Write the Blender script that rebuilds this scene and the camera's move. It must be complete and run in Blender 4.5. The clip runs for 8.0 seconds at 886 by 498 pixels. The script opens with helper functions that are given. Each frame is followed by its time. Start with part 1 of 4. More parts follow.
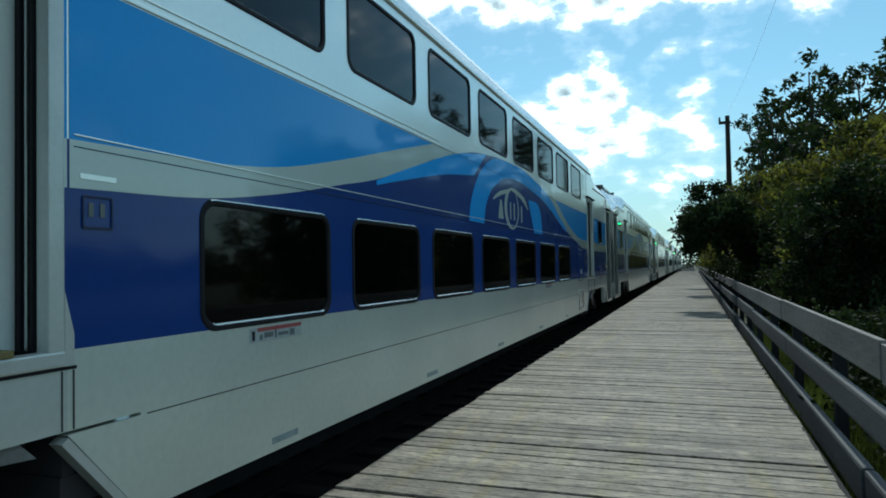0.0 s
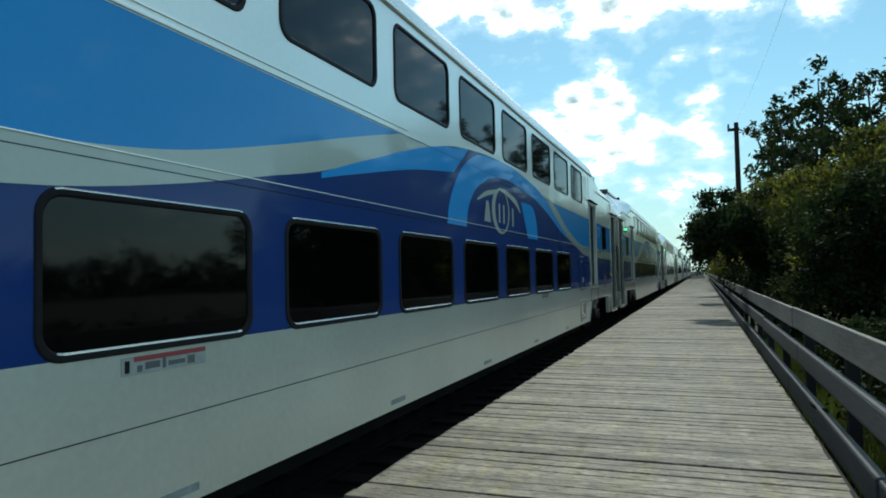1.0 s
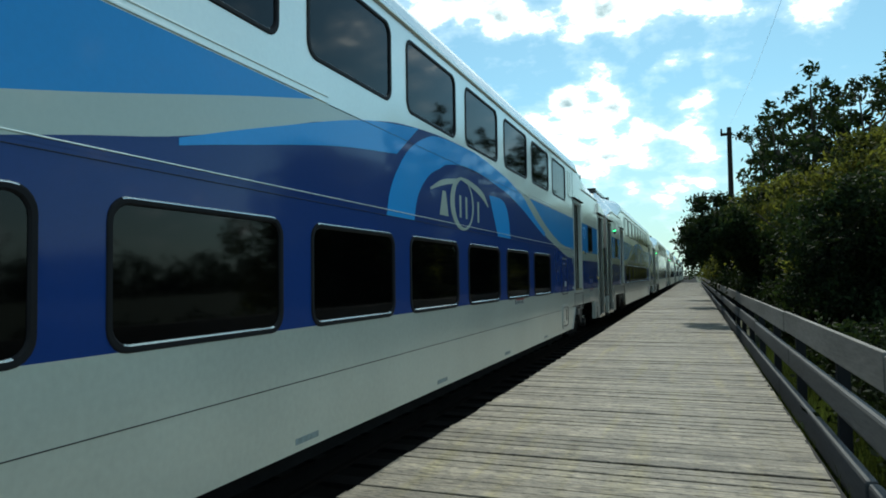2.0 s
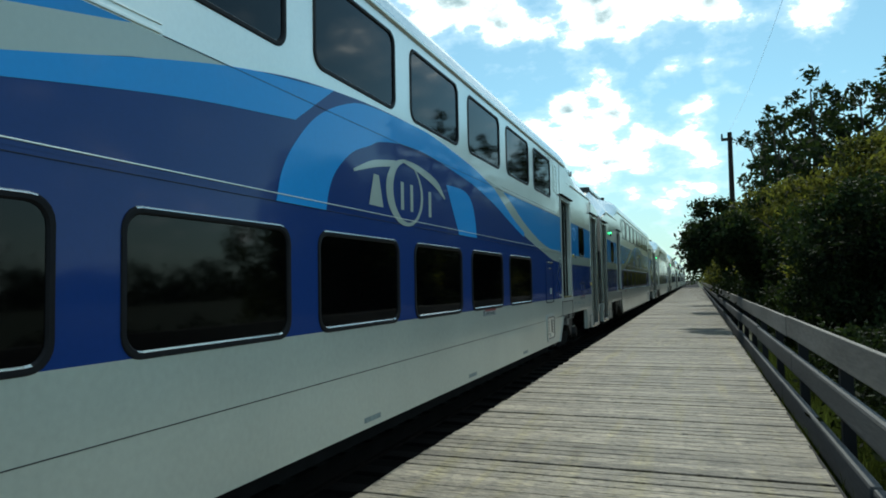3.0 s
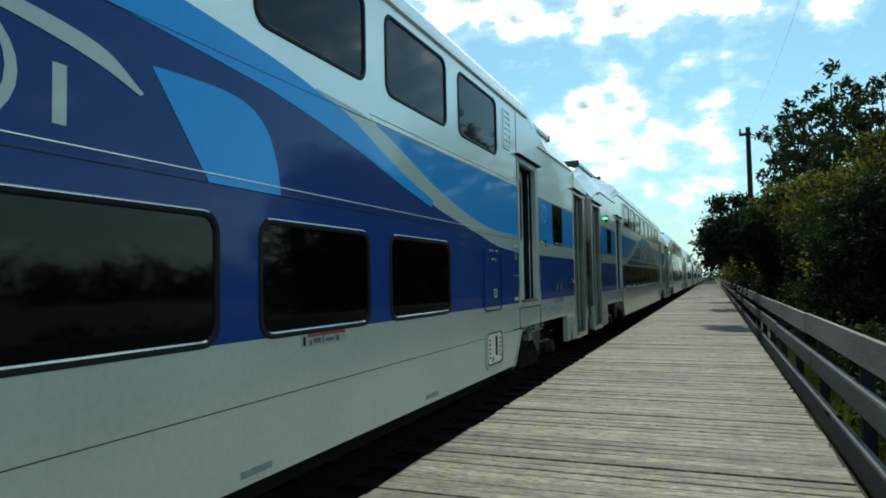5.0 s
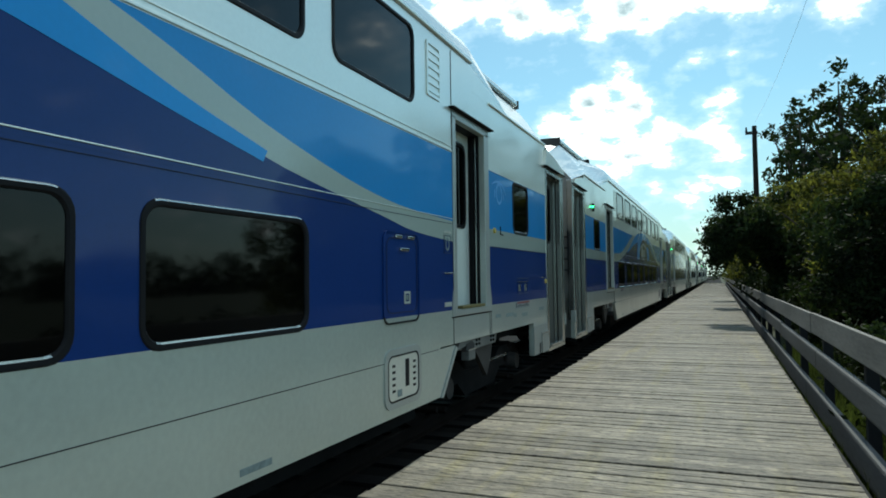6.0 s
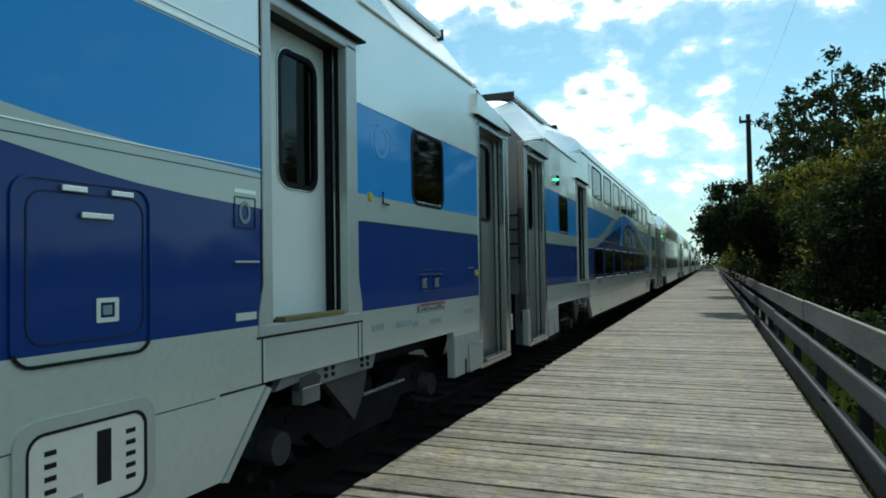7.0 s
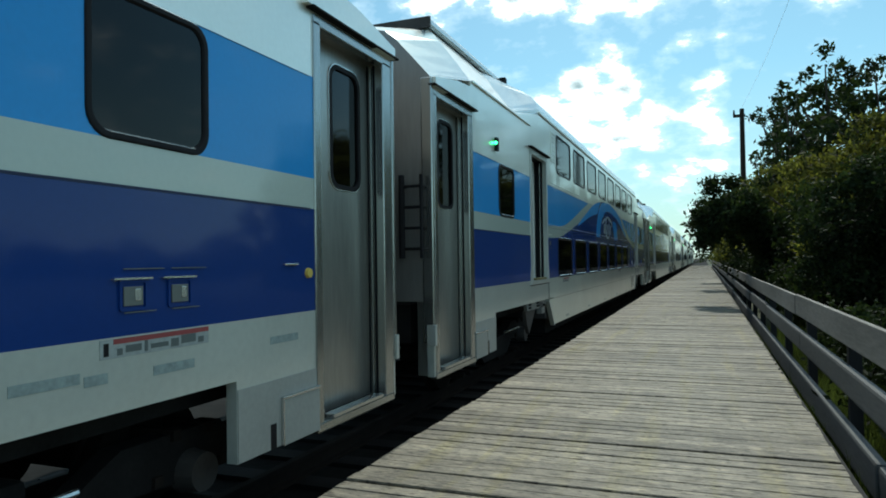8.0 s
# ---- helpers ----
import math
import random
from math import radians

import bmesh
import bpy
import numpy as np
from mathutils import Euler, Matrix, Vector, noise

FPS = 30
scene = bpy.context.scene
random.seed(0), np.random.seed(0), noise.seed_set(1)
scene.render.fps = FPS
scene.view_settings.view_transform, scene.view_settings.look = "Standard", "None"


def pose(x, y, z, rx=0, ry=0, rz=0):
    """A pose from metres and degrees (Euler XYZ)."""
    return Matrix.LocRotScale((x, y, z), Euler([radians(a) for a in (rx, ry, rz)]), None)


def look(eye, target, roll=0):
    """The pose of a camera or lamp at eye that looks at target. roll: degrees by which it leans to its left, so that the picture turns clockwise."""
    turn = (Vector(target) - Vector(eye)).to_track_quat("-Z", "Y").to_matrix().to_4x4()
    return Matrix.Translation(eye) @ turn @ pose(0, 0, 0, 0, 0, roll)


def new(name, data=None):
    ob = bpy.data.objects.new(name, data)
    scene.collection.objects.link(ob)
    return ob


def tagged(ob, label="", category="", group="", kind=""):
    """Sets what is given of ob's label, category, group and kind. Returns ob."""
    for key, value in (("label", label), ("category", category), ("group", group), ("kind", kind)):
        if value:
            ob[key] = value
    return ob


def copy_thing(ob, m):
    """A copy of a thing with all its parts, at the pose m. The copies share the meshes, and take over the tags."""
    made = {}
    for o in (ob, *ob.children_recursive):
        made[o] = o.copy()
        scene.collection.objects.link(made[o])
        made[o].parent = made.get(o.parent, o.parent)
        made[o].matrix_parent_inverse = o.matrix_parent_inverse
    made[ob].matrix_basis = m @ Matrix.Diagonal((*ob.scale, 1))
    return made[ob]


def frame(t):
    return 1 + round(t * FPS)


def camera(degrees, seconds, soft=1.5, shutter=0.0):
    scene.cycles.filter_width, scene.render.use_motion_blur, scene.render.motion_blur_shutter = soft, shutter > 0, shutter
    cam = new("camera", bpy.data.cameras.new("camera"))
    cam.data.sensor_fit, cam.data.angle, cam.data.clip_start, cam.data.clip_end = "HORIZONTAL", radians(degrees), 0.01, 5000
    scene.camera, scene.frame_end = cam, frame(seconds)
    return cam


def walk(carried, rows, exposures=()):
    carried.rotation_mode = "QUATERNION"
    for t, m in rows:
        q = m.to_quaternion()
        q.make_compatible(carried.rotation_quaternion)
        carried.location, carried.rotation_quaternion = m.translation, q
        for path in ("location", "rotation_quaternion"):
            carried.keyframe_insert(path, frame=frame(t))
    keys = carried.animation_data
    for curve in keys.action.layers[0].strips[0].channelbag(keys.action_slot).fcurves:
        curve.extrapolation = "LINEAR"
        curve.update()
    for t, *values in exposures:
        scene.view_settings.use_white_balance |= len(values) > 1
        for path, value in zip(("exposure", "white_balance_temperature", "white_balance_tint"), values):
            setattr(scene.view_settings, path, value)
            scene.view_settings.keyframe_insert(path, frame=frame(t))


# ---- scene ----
from math import cos, sin, pi

cam = camera(67.0, 8.0, 1.8)
EYE = Vector((0.0, 0.0, 1.41))
# seconds, yaw to the left of the track, tilt, lean
PATH = [
    (0.0, 20.36, 1.56, -1.02),
    (0.5, 20.82, 2.02, -0.92),
    (1.0, 21.06, 2.27, -1.16),
    (1.5, 20.50, 2.21, -0.72),
    (3.0, 20.61, 3.00, -1.09),
    (3.5, 20.46, 2.68, -1.06),
    (4.0, 21.37, 2.56, -0.78),
    (5.5, 22.04, 2.74, -1.04),
    (6.0, 22.30, 2.50, -0.74),
    (6.5, 22.23, 2.05, -0.80),
    (7.0, 21.85, 1.60, -0.96),
    (7.5, 21.53, 1.59, -1.08),
    (8.0, 21.35, 1.03, -0.85),
]


def aim(yaw, tilt, lean):
    a, b = radians(yaw), radians(tilt)
    return look(EYE, EYE + Vector((-sin(a) * cos(b), cos(a) * cos(b), sin(b))), lean)


walk(cam, [(t, aim(a, b, c)) for t, a, b, c in PATH], [(0.0, -0.18, 5900, 2), (1.5, 0.0, 6350, 2), (8.0, 0.0, 6350, 2)])

# seconds and metres by which the train has gone
TRAVEL = [(0.0, -5.074), (0.5, -4.586), (1.0, -4.077), (1.5, -3.462), (3.0, -1.151), (3.5, -0.212), (4.0, 0.774), (5.5, 4.311), (6.0, 5.638), (6.5, 7.079), (7.0, 8.599), (7.5, 10.204), (8.0, 11.862)]

# ---- sky, sun ----
SUN_EL, SUN_AZ = radians(52), radians(-4)   # azimuth to the right of the track's direction


# cloud heaps: azimuth to the right of the track and elevation in degrees, radius, thickness
BANK = [(-21.3, 22.3, 0.048, 0.16), (-17.3, 22.4, 0.048, 0.16), (-14.4, 21.4, 0.038, 0.15), (-11.6, 20.2, 0.029, 0.15), (-9.4, 19.0, 0.021, 0.15), (-7.7, 21.8, 0.054, 0.24), (-4.0, 20.8, 0.037, 0.15), (-1.1, 21.3, 0.042, 0.15), (2.2, 21.1, 0.037, 0.14), (5.0, 19.5, 0.026, 0.12), (7.7, 19.9, 0.039, 0.13), (10.8, 20.1, 0.041, 0.13), (-19.2, 26.8, 0.085, 0.2), (-9.4, 26.6, 0.091, 0.2), (1.9, 25.1, 0.08, 0.16)]
CUMULUS = [(-7.2, 15.5, 0.029, 0.18), (-9.7, 14.6, 0.024, 0.17), (-5.5, 14.1, 0.027, 0.16), (-12.7, 13.4, 0.03, 0.15), (-9.4, 12.7, 0.038, 0.16), (-6.2, 12.5, 0.032, 0.15), (-2.9, 12.9, 0.027, 0.15), (-0.6, 13.2, 0.023, 0.14), (1.3, 13.7, 0.02, 0.13), (0.2, 11.3, 0.031, 0.15), (-1.7, 10.5, 0.03, 0.14), (-7.4, 9.7, 0.038, 0.24), (-4.5, 10.2, 0.032, 0.17), (-9.9, 10.9, 0.03, 0.16), (-12.3, 11.6, 0.03, 0.15), (1.0, 9.9, 0.023, 0.13)]
STREAKS = [(-4.3, 6.7, 0.021, 0.13), (-2.5, 6.8, 0.019, 0.14), (-0.7, 6.9, 0.019, 0.14), (1.0, 7.3, 0.019, 0.14), (-1.9, 5.1, 0.022, 0.14), (0.0, 4.1, 0.027, 0.15)]


def heaps():
    """The heaps ahead, and others scattered over the rest of the sky."""
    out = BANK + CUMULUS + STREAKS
    rg = random.Random(12)
    for k in range(9):
        az, el = 42 + 33 * k + rg.uniform(-8, 8), rg.uniform(20, 52)
        for q in range(3):
            out.append((az + rg.uniform(-13, 13), el + rg.uniform(-7, 7), rg.uniform(0.08, 0.17), rg.uniform(0.14, 0.2)))
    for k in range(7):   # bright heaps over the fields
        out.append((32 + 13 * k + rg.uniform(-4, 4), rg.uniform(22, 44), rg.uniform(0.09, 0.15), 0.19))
    return [(Vector((sin(radians(a)) * cos(radians(e)), cos(radians(a)) * cos(radians(e)), sin(radians(e)))), r, m) for a, e, r, m in out]



def make_world():
    w = bpy.data.worlds.new("sky")
    scene.world = w
    w.use_nodes = True
    nt = w.node_tree
    n, ln = nt.nodes, nt.links
    n.clear()
    out, bg = n.new("ShaderNodeOutputWorld"), n.new("ShaderNodeBackground")
    sky = n.new("ShaderNodeTexSky")
    sky.sky_type, sky.sun_disc = "NISHITA", False
    sky.sun_elevation, sky.sun_rotation = SUN_EL, SUN_AZ
    sky.air_density, sky.dust_density, sky.ozone_density = 1.0, 0.6, 1.5
    co = n.new("ShaderNodeTexCoord")
    sep = n.new("ShaderNodeSeparateXYZ")
    ln.new(co.outputs["Generated"], sep.inputs[0])

    def math_node(op, a, b=None, c=None):
        m = n.new("ShaderNodeMath")
        m.operation = op
        for i, v in enumerate((a, b, c)):
            if v is None:
                continue
            if isinstance(v, (int, float)):
                m.inputs[i].default_value = v
            else:
                ln.new(v, m.inputs[i])
        return m.outputs[0]
    # clouds lie on a flat layer: direction divided by its height
    up = math_node("ADD", math_node("MAXIMUM", sep.outputs[2], 0.0), 0.38)
    px, py = math_node("DIVIDE", sep.outputs[0], up), math_node("DIVIDE", sep.outputs[1], up)
    comb = n.new("ShaderNodeCombineXYZ")
    ln.new(px, comb.inputs[0])
    ln.new(py, comb.inputs[1])
    big, small = n.new("ShaderNodeTexNoise"), n.new("ShaderNodeTexNoise")
    for k, sc, det in ((big, 2.6, 3.0), (small, 11.0, 9.0)):
        ln.new(comb.outputs[0], k.inputs["Vector"])
        k.inputs["Scale"].default_value, k.inputs["Detail"].default_value = sc, det
        k.inputs["Roughness"].default_value = 0.58
    field = math_node("ADD", math_node("MULTIPLY", big.outputs["Fac"], 0.32), math_node("MULTIPLY", small.outputs["Fac"], 0.68))
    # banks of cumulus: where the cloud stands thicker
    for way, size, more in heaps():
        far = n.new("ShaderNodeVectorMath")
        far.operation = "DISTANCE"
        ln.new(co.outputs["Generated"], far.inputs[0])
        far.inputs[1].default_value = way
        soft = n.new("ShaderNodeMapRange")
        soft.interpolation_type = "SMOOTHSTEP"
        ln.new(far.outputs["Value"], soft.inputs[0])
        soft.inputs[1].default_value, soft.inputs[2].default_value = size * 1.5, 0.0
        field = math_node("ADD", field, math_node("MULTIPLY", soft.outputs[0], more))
    ramp = n.new("ShaderNodeMapRange")
    ramp.interpolation_type = "SMOOTHSTEP"
    ln.new(field, ramp.inputs[0])
    ramp.inputs[1].default_value, ramp.inputs[2].default_value = 0.585, 0.68
    # thick middles are greyer than the rims
    core = n.new("ShaderNodeMapRange")
    core.interpolation_type = "SMOOTHSTEP"
    ln.new(field, core.inputs[0])
    core.inputs[1].default_value, core.inputs[2].default_value = 0.70, 0.88
    tone = n.new("ShaderNodeMix")
    tone.data_type = "RGBA"
    tone.inputs[6].default_value, tone.inputs[7].default_value = (12.5, 13.6, 14.0, 1), (3.3, 4.5, 4.9, 1)
    ln.new(core.outputs[0], tone.inputs[0])
    veil = n.new("ShaderNodeMapRange")
    veil.interpolation_type = "SMOOTHSTEP"
    ln.new(field, veil.inputs[0])
    veil.inputs[1].default_value, veil.inputs[2].default_value = 0.46, 0.68
    veil.inputs[4].default_value = 0.26
    low = n.new("ShaderNodeMapRange")
    ln.new(sep.outputs[2], low.inputs[0])
    low.inputs[1].default_value, low.inputs[2].default_value = 0.26, 0.02
    low.inputs[4].default_value = 0.6
    cover = math_node("MAXIMUM", math_node("MAXIMUM", veil.outputs[0], 0.03), ramp.outputs[0])
    haze = n.new("ShaderNodeMix")   # pale air towards the horizon
    haze.data_type = "RGBA"
    ln.new(low.outputs[0], haze.inputs[0])
    haze.inputs[7].default_value = (4.6, 5.9, 6.2, 1)
    mix = n.new("ShaderNodeMix")
    mix.data_type = "RGBA"
    ln.new(cover, mix.inputs[0])
    clear = n.new("ShaderNodeVectorMath")
    clear.operation = "MULTIPLY"
    ln.new(sky.outputs[0], clear.inputs[0])
    clear.inputs[1].default_value = (0.70, 1.02, 0.98)   # a clear, slightly green-blue air
    ln.new(clear.outputs[0], haze.inputs[6])
    ln.new(haze.outputs[2], mix.inputs[6])
    ln.new(tone.outputs[2], mix.inputs[7])
    ln.new(mix.outputs[2], bg.inputs[0])
    bg.inputs[1].default_value = 0.125
    ln.new(bg.outputs[0], out.inputs[0])


make_world()
sun_data = bpy.data.lights.new("sun", "SUN")
sun_data.energy, sun_data.angle, sun_data.color = 3.5, radians(0.6), (1.0, 0.95, 0.86)
sun = new("sun", sun_data)
sun.matrix_world = look((0, 0, 30), (-sin(SUN_AZ) * cos(SUN_EL), -cos(SUN_AZ) * cos(SUN_EL), 30 - sin(SUN_EL)))


# ---- materials ----
def surface(name, color, rough=0.6, metal=0.0, vary=0.15, scale=3.0, grain=60.0, bump=0.05, streak=(1, 1, 1), coat=0.0, island=False, spec=0.5, placed=False, coat_rough=0.03, share=0.34, coat_ior=1.5, wave=0.0):
    """A painted, wooden, stony or metal surface: tone varies at two scales, with fine relief."""
    m = bpy.data.materials.new(name)
    m.use_nodes = True
    nt = m.node_tree
    n, ln = nt.nodes, nt.links
    b = n["Principled BSDF"]
    b.inputs["Roughness"].default_value, b.inputs["Metallic"].default_value = rough, metal
    b.inputs["Coat Weight"].default_value, b.inputs["Specular IOR Level"].default_value = coat, spec
    b.inputs["Coat Roughness"].default_value, b.inputs["Coat IOR"].default_value = coat_rough, coat_ior
    co, mp = n.new("ShaderNodeTexCoord"), n.new("ShaderNodeMapping")
    mp.inputs["Scale"].default_value = streak
    ln.new(n.new("ShaderNodeNewGeometry").outputs["Position"] if placed else co.outputs["Object"], mp.inputs[0])
    a, c = n.new("ShaderNodeTexNoise"), n.new("ShaderNodeTexNoise")
    for k, s in ((a, scale), (c, grain)):
        ln.new(mp.outputs[0], k.inputs["Vector"])
        k.inputs["Scale"].default_value, k.inputs["Detail"].default_value = s, 5.0
    add = n.new("ShaderNodeMath")
    add.operation = "MULTIPLY_ADD"
    ln.new(c.outputs["Fac"], add.inputs[0])
    add.inputs[1].default_value = 0.5
    ln.new(a.outputs["Fac"], add.inputs[2])
    last = add.outputs[0]
    if island:
        info = n.new("ShaderNodeObjectInfo")
        geo = n.new("ShaderNodeNewGeometry")
        both = n.new("ShaderNodeMath")
        both.operation = "ADD"
        ln.new(info.outputs["Random"], both.inputs[0])
        ln.new(geo.outputs["Random Per Island"], both.inputs[1])
        wrap = n.new("ShaderNodeMath")
        wrap.operation = "FRACT"
        ln.new(both.outputs[0], wrap.inputs[0])
        more = n.new("ShaderNodeMath")
        more.operation = "MULTIPLY_ADD"
        ln.new(wrap.outputs[0], more.inputs[0])
        more.inputs[1].default_value = share
        ln.new(last, more.inputs[2])
        sub = n.new("ShaderNodeMath")
        sub.operation = "SUBTRACT"
        ln.new(more.outputs[0], sub.inputs[0])
        sub.inputs[1].default_value = share / 2
        last = sub.outputs[0]
    r = n.new("ShaderNodeMapRange")
    ln.new(last, r.inputs[0])
    r.inputs[1].default_value, r.inputs[2].default_value = 0.45, 1.05
    r.inputs[3].default_value, r.inputs[4].default_value = 1 - vary, 1 + vary
    mul = n.new("ShaderNodeVectorMath")
    mul.operation = "SCALE"
    mul.inputs[0].default_value = color
    ln.new(r.outputs[0], mul.inputs["Scale"])
    ln.new(mul.outputs[0], b.inputs["Base Color"])
    if bump:
        bp = n.new("ShaderNodeBump")
        bp.inputs["Strength"].default_value, bp.inputs["Distance"].default_value = bump, 0.01
        ln.new(last, bp.inputs["Height"])
        ln.new(bp.outputs[0], b.inputs["Normal"])
        if wave:   # sheet metal that is not quite flat
            slow, swell = n.new("ShaderNodeTexNoise"), n.new("ShaderNodeBump")
            ln.new(co.outputs["Object"], slow.inputs["Vector"])
            slow.inputs["Scale"].default_value, slow.inputs["Detail"].default_value = 1.3, 1.0
            ln.new(slow.outputs["Fac"], swell.inputs["Height"])
            swell.inputs["Strength"].default_value, swell.inputs["Distance"].default_value = wave, 0.05
            ln.new(bp.outputs[0], swell.inputs["Normal"])
            ln.new(swell.outputs[0], b.inputs["Coat Normal"])
            ln.new(swell.outputs[0], b.inputs["Normal"])
    return m


def glow(name, color, strength):
    m = bpy.data.materials.new(name)
    m.use_nodes = True
    b = m.node_tree.nodes["Principled BSDF"]
    b.inputs["Emission Color"].default_value, b.inputs["Emission Strength"].default_value = (*color, 1), strength
    return m


def tinted_glass(name, tint):
    """Clear dark pane: Fresnel drives the gloss, the rest passes tinted."""
    m = bpy.data.materials.new(name)
    m.use_nodes = True
    nt = m.node_tree
    n, ln = nt.nodes, nt.links
    n.remove(n["Principled BSDF"])
    fr, tr, gl, mx = (n.new("ShaderNode" + k) for k in ("Fresnel", "BsdfTransparent", "BsdfGlossy", "MixShader"))
    fr.inputs["IOR"].default_value = 1.44
    tr.inputs[0].default_value = (*tint, 1)
    gl.inputs["Roughness"].default_value = 0.045
    wave = n.new("ShaderNodeTexNoise")
    wave.inputs["Scale"].default_value = 1.6
    bp = n.new("ShaderNodeBump")
    bp.inputs["Strength"].default_value, bp.inputs["Distance"].default_value = 0.03, 0.05
    ln.new(wave.outputs["Fac"], bp.inputs["Height"])
    ln.new(bp.outputs[0], gl.inputs["Normal"])
    ln.new(fr.outputs[0], mx.inputs[0])
    ln.new(tr.outputs[0], mx.inputs[1])
    ln.new(gl.outputs[0], mx.inputs[2])
    # a little dust on the pane
    dust, both = n.new("ShaderNodeBsdfDiffuse"), n.new("ShaderNodeMixShader")
    dust.inputs[0].default_value = (0.32, 0.31, 0.33, 1)
    film_noise, film_range = n.new("ShaderNodeTexNoise"), n.new("ShaderNodeMapRange")
    film_noise.inputs["Scale"].default_value = 2.2
    ln.new(film_noise.outputs["Fac"], film_range.inputs[0])
    film_range.inputs[3].default_value, film_range.inputs[4].default_value = 0.001, 0.006
    ln.new(film_range.outputs[0], both.inputs[0])
    ln.new(mx.outputs[0], both.inputs[1])
    ln.new(dust.outputs[0], both.inputs[2])
    ln.new(both.outputs[0], n["Material Output"].inputs[0])
    return m


PALE = surface("pale_paint", (0.86, 0.90, 0.83), 0.30, 0.5, 0.07, 0.7, 30, 0.008, coat=1.0, coat_rough=0.10, spec=0.2, wave=0.16)
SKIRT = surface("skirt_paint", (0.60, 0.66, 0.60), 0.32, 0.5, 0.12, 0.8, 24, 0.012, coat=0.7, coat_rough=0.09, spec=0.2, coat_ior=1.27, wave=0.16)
DARK = surface("dark_blue_paint", (0.006, 0.036, 0.185), 0.5, 0.0, 0.10, 0.6, 30, 0.006, coat=1.0, coat_rough=0.07, spec=0.1, coat_ior=1.33, wave=0.16)
LIGHT = surface("light_blue_paint", (0.024, 0.285, 0.70), 0.5, 0.0, 0.07, 0.6, 30, 0.006, coat=1.0, coat_rough=0.07, spec=0.1, coat_ior=1.38, wave=0.16)
ARC = surface("sky_blue_paint", (0.024, 0.325, 0.80), 0.5, 0.0, 0.06, 0.6, 30, 0.006, coat=1.0, coat_rough=0.07, spec=0.1, coat_ior=1.38, wave=0.16)
BAND = surface("grey_green_paint", (0.43, 0.51, 0.465), 0.34, 0.0, 0.06, 0.7, 30, 0.008, coat=1.0, coat_rough=0.06, wave=0.16)
STEEL = surface("brushed_steel", (0.42, 0.43, 0.415), 0.22, 0.9, 0.12, 2.0, 40, 0.03, streak=(1, 1, 0.1))
DOORPAINT = surface("door_paint", (0.74, 0.81, 0.765), 0.4, 0.0, 0.08, 1.5, 40, 0.02)
RUBBER = surface("black_rubber", (0.014, 0.014, 0.016), 0.5, 0.0, 0.2, 5, 60, 0.03, spec=0.1)
# bright metal of small parts, and the glint painted on window seals
TRIM_GLINT = surface("trim_and_seal_glint", (0.62, 0.62, 0.60), 0.25, 0.9, 0.1, 5, 60, 0.0)
DULL = surface("worn_steel_leaf", (0.40, 0.405, 0.385), 0.30, 0.85, 0.25, 1.3, 30, 0.02, streak=(1, 1, 0.15))
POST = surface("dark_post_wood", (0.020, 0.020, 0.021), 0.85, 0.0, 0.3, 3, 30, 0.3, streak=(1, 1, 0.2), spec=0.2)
CHROME = surface("bright_trim", (0.62, 0.62, 0.60), 0.25, 0.9, 0.08, 4, 50, 0.0)
BRACKET = surface("grimy_bracket_steel", (0.15, 0.16, 0.155), 0.5, 0.2, 0.3, 4, 40, 0.1)
# grime, darkened further: shade beneath the cars is put into this colour
UNDER = surface("shaded_grimy_underframe", (0.013, 0.013, 0.013), 0.85, 0.0, 0.4, 4, 40, 0.2, spec=0.15)
AXLE = surface("dusty_axle_cover", (0.045, 0.042, 0.04), 0.7, 0.2, 0.3, 4, 40, 0.1)
ENDWALL = surface("dull_end_wall", (0.30, 0.30, 0.29), 0.36, 0.6, 0.2, 1.2, 30, 0.03, streak=(1, 1, 0.15))
FADED = surface("faded_blue_print", (0.10, 0.36, 0.72), 0.4)
OLIVE = surface("worn_olive_strip", (0.16, 0.13, 0.04), 0.6, 0, 0.4, 8, 60, 0.1)
SEAM = surface("dark_seam", (0.002, 0.009, 0.05), 0.5)
FRAME = surface("grey_frame_metal", (0.48, 0.51, 0.48), 0.36, 0.4, 0.12, 2.0, 40, 0.02)
SOCKET = surface("dusty_socket", (0.13, 0.15, 0.14), 0.6)
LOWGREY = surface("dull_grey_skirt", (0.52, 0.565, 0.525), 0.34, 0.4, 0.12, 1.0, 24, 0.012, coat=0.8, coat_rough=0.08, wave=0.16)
APRON = surface("dull_apron_metal", (0.30, 0.32, 0.30), 0.4, 0.1, 0.15, 1.5, 30, 0.02)
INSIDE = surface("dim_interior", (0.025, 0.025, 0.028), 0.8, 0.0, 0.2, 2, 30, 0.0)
ROOF = surface("roof_metal", (0.72, 0.75, 0.74), 0.24, 0.7, 0.10, 1.0, 25, 0.02)
GLASS = tinted_glass("tinted_glass", (0.035, 0.037, 0.04))
GREEN = glow("green_lamp", (0.05, 1.0, 0.25), 7.0)
RED = surface("red_print", (0.26, 0.05, 0.05), 0.5)
INK = surface("worn_ink", (0.09, 0.11, 0.11), 0.5)
STICKER = surface("worn_sticker", (0.30, 0.34, 0.335), 0.45, 0, 0.2, 25, 60, 0.0)
LABEL = surface("grey_label", (0.23, 0.29, 0.285), 0.5, 0, 0.3, 25, 60, 0.0)
YELLOW = surface("yellow_paint", (0.55, 0.42, 0.08), 0.5)


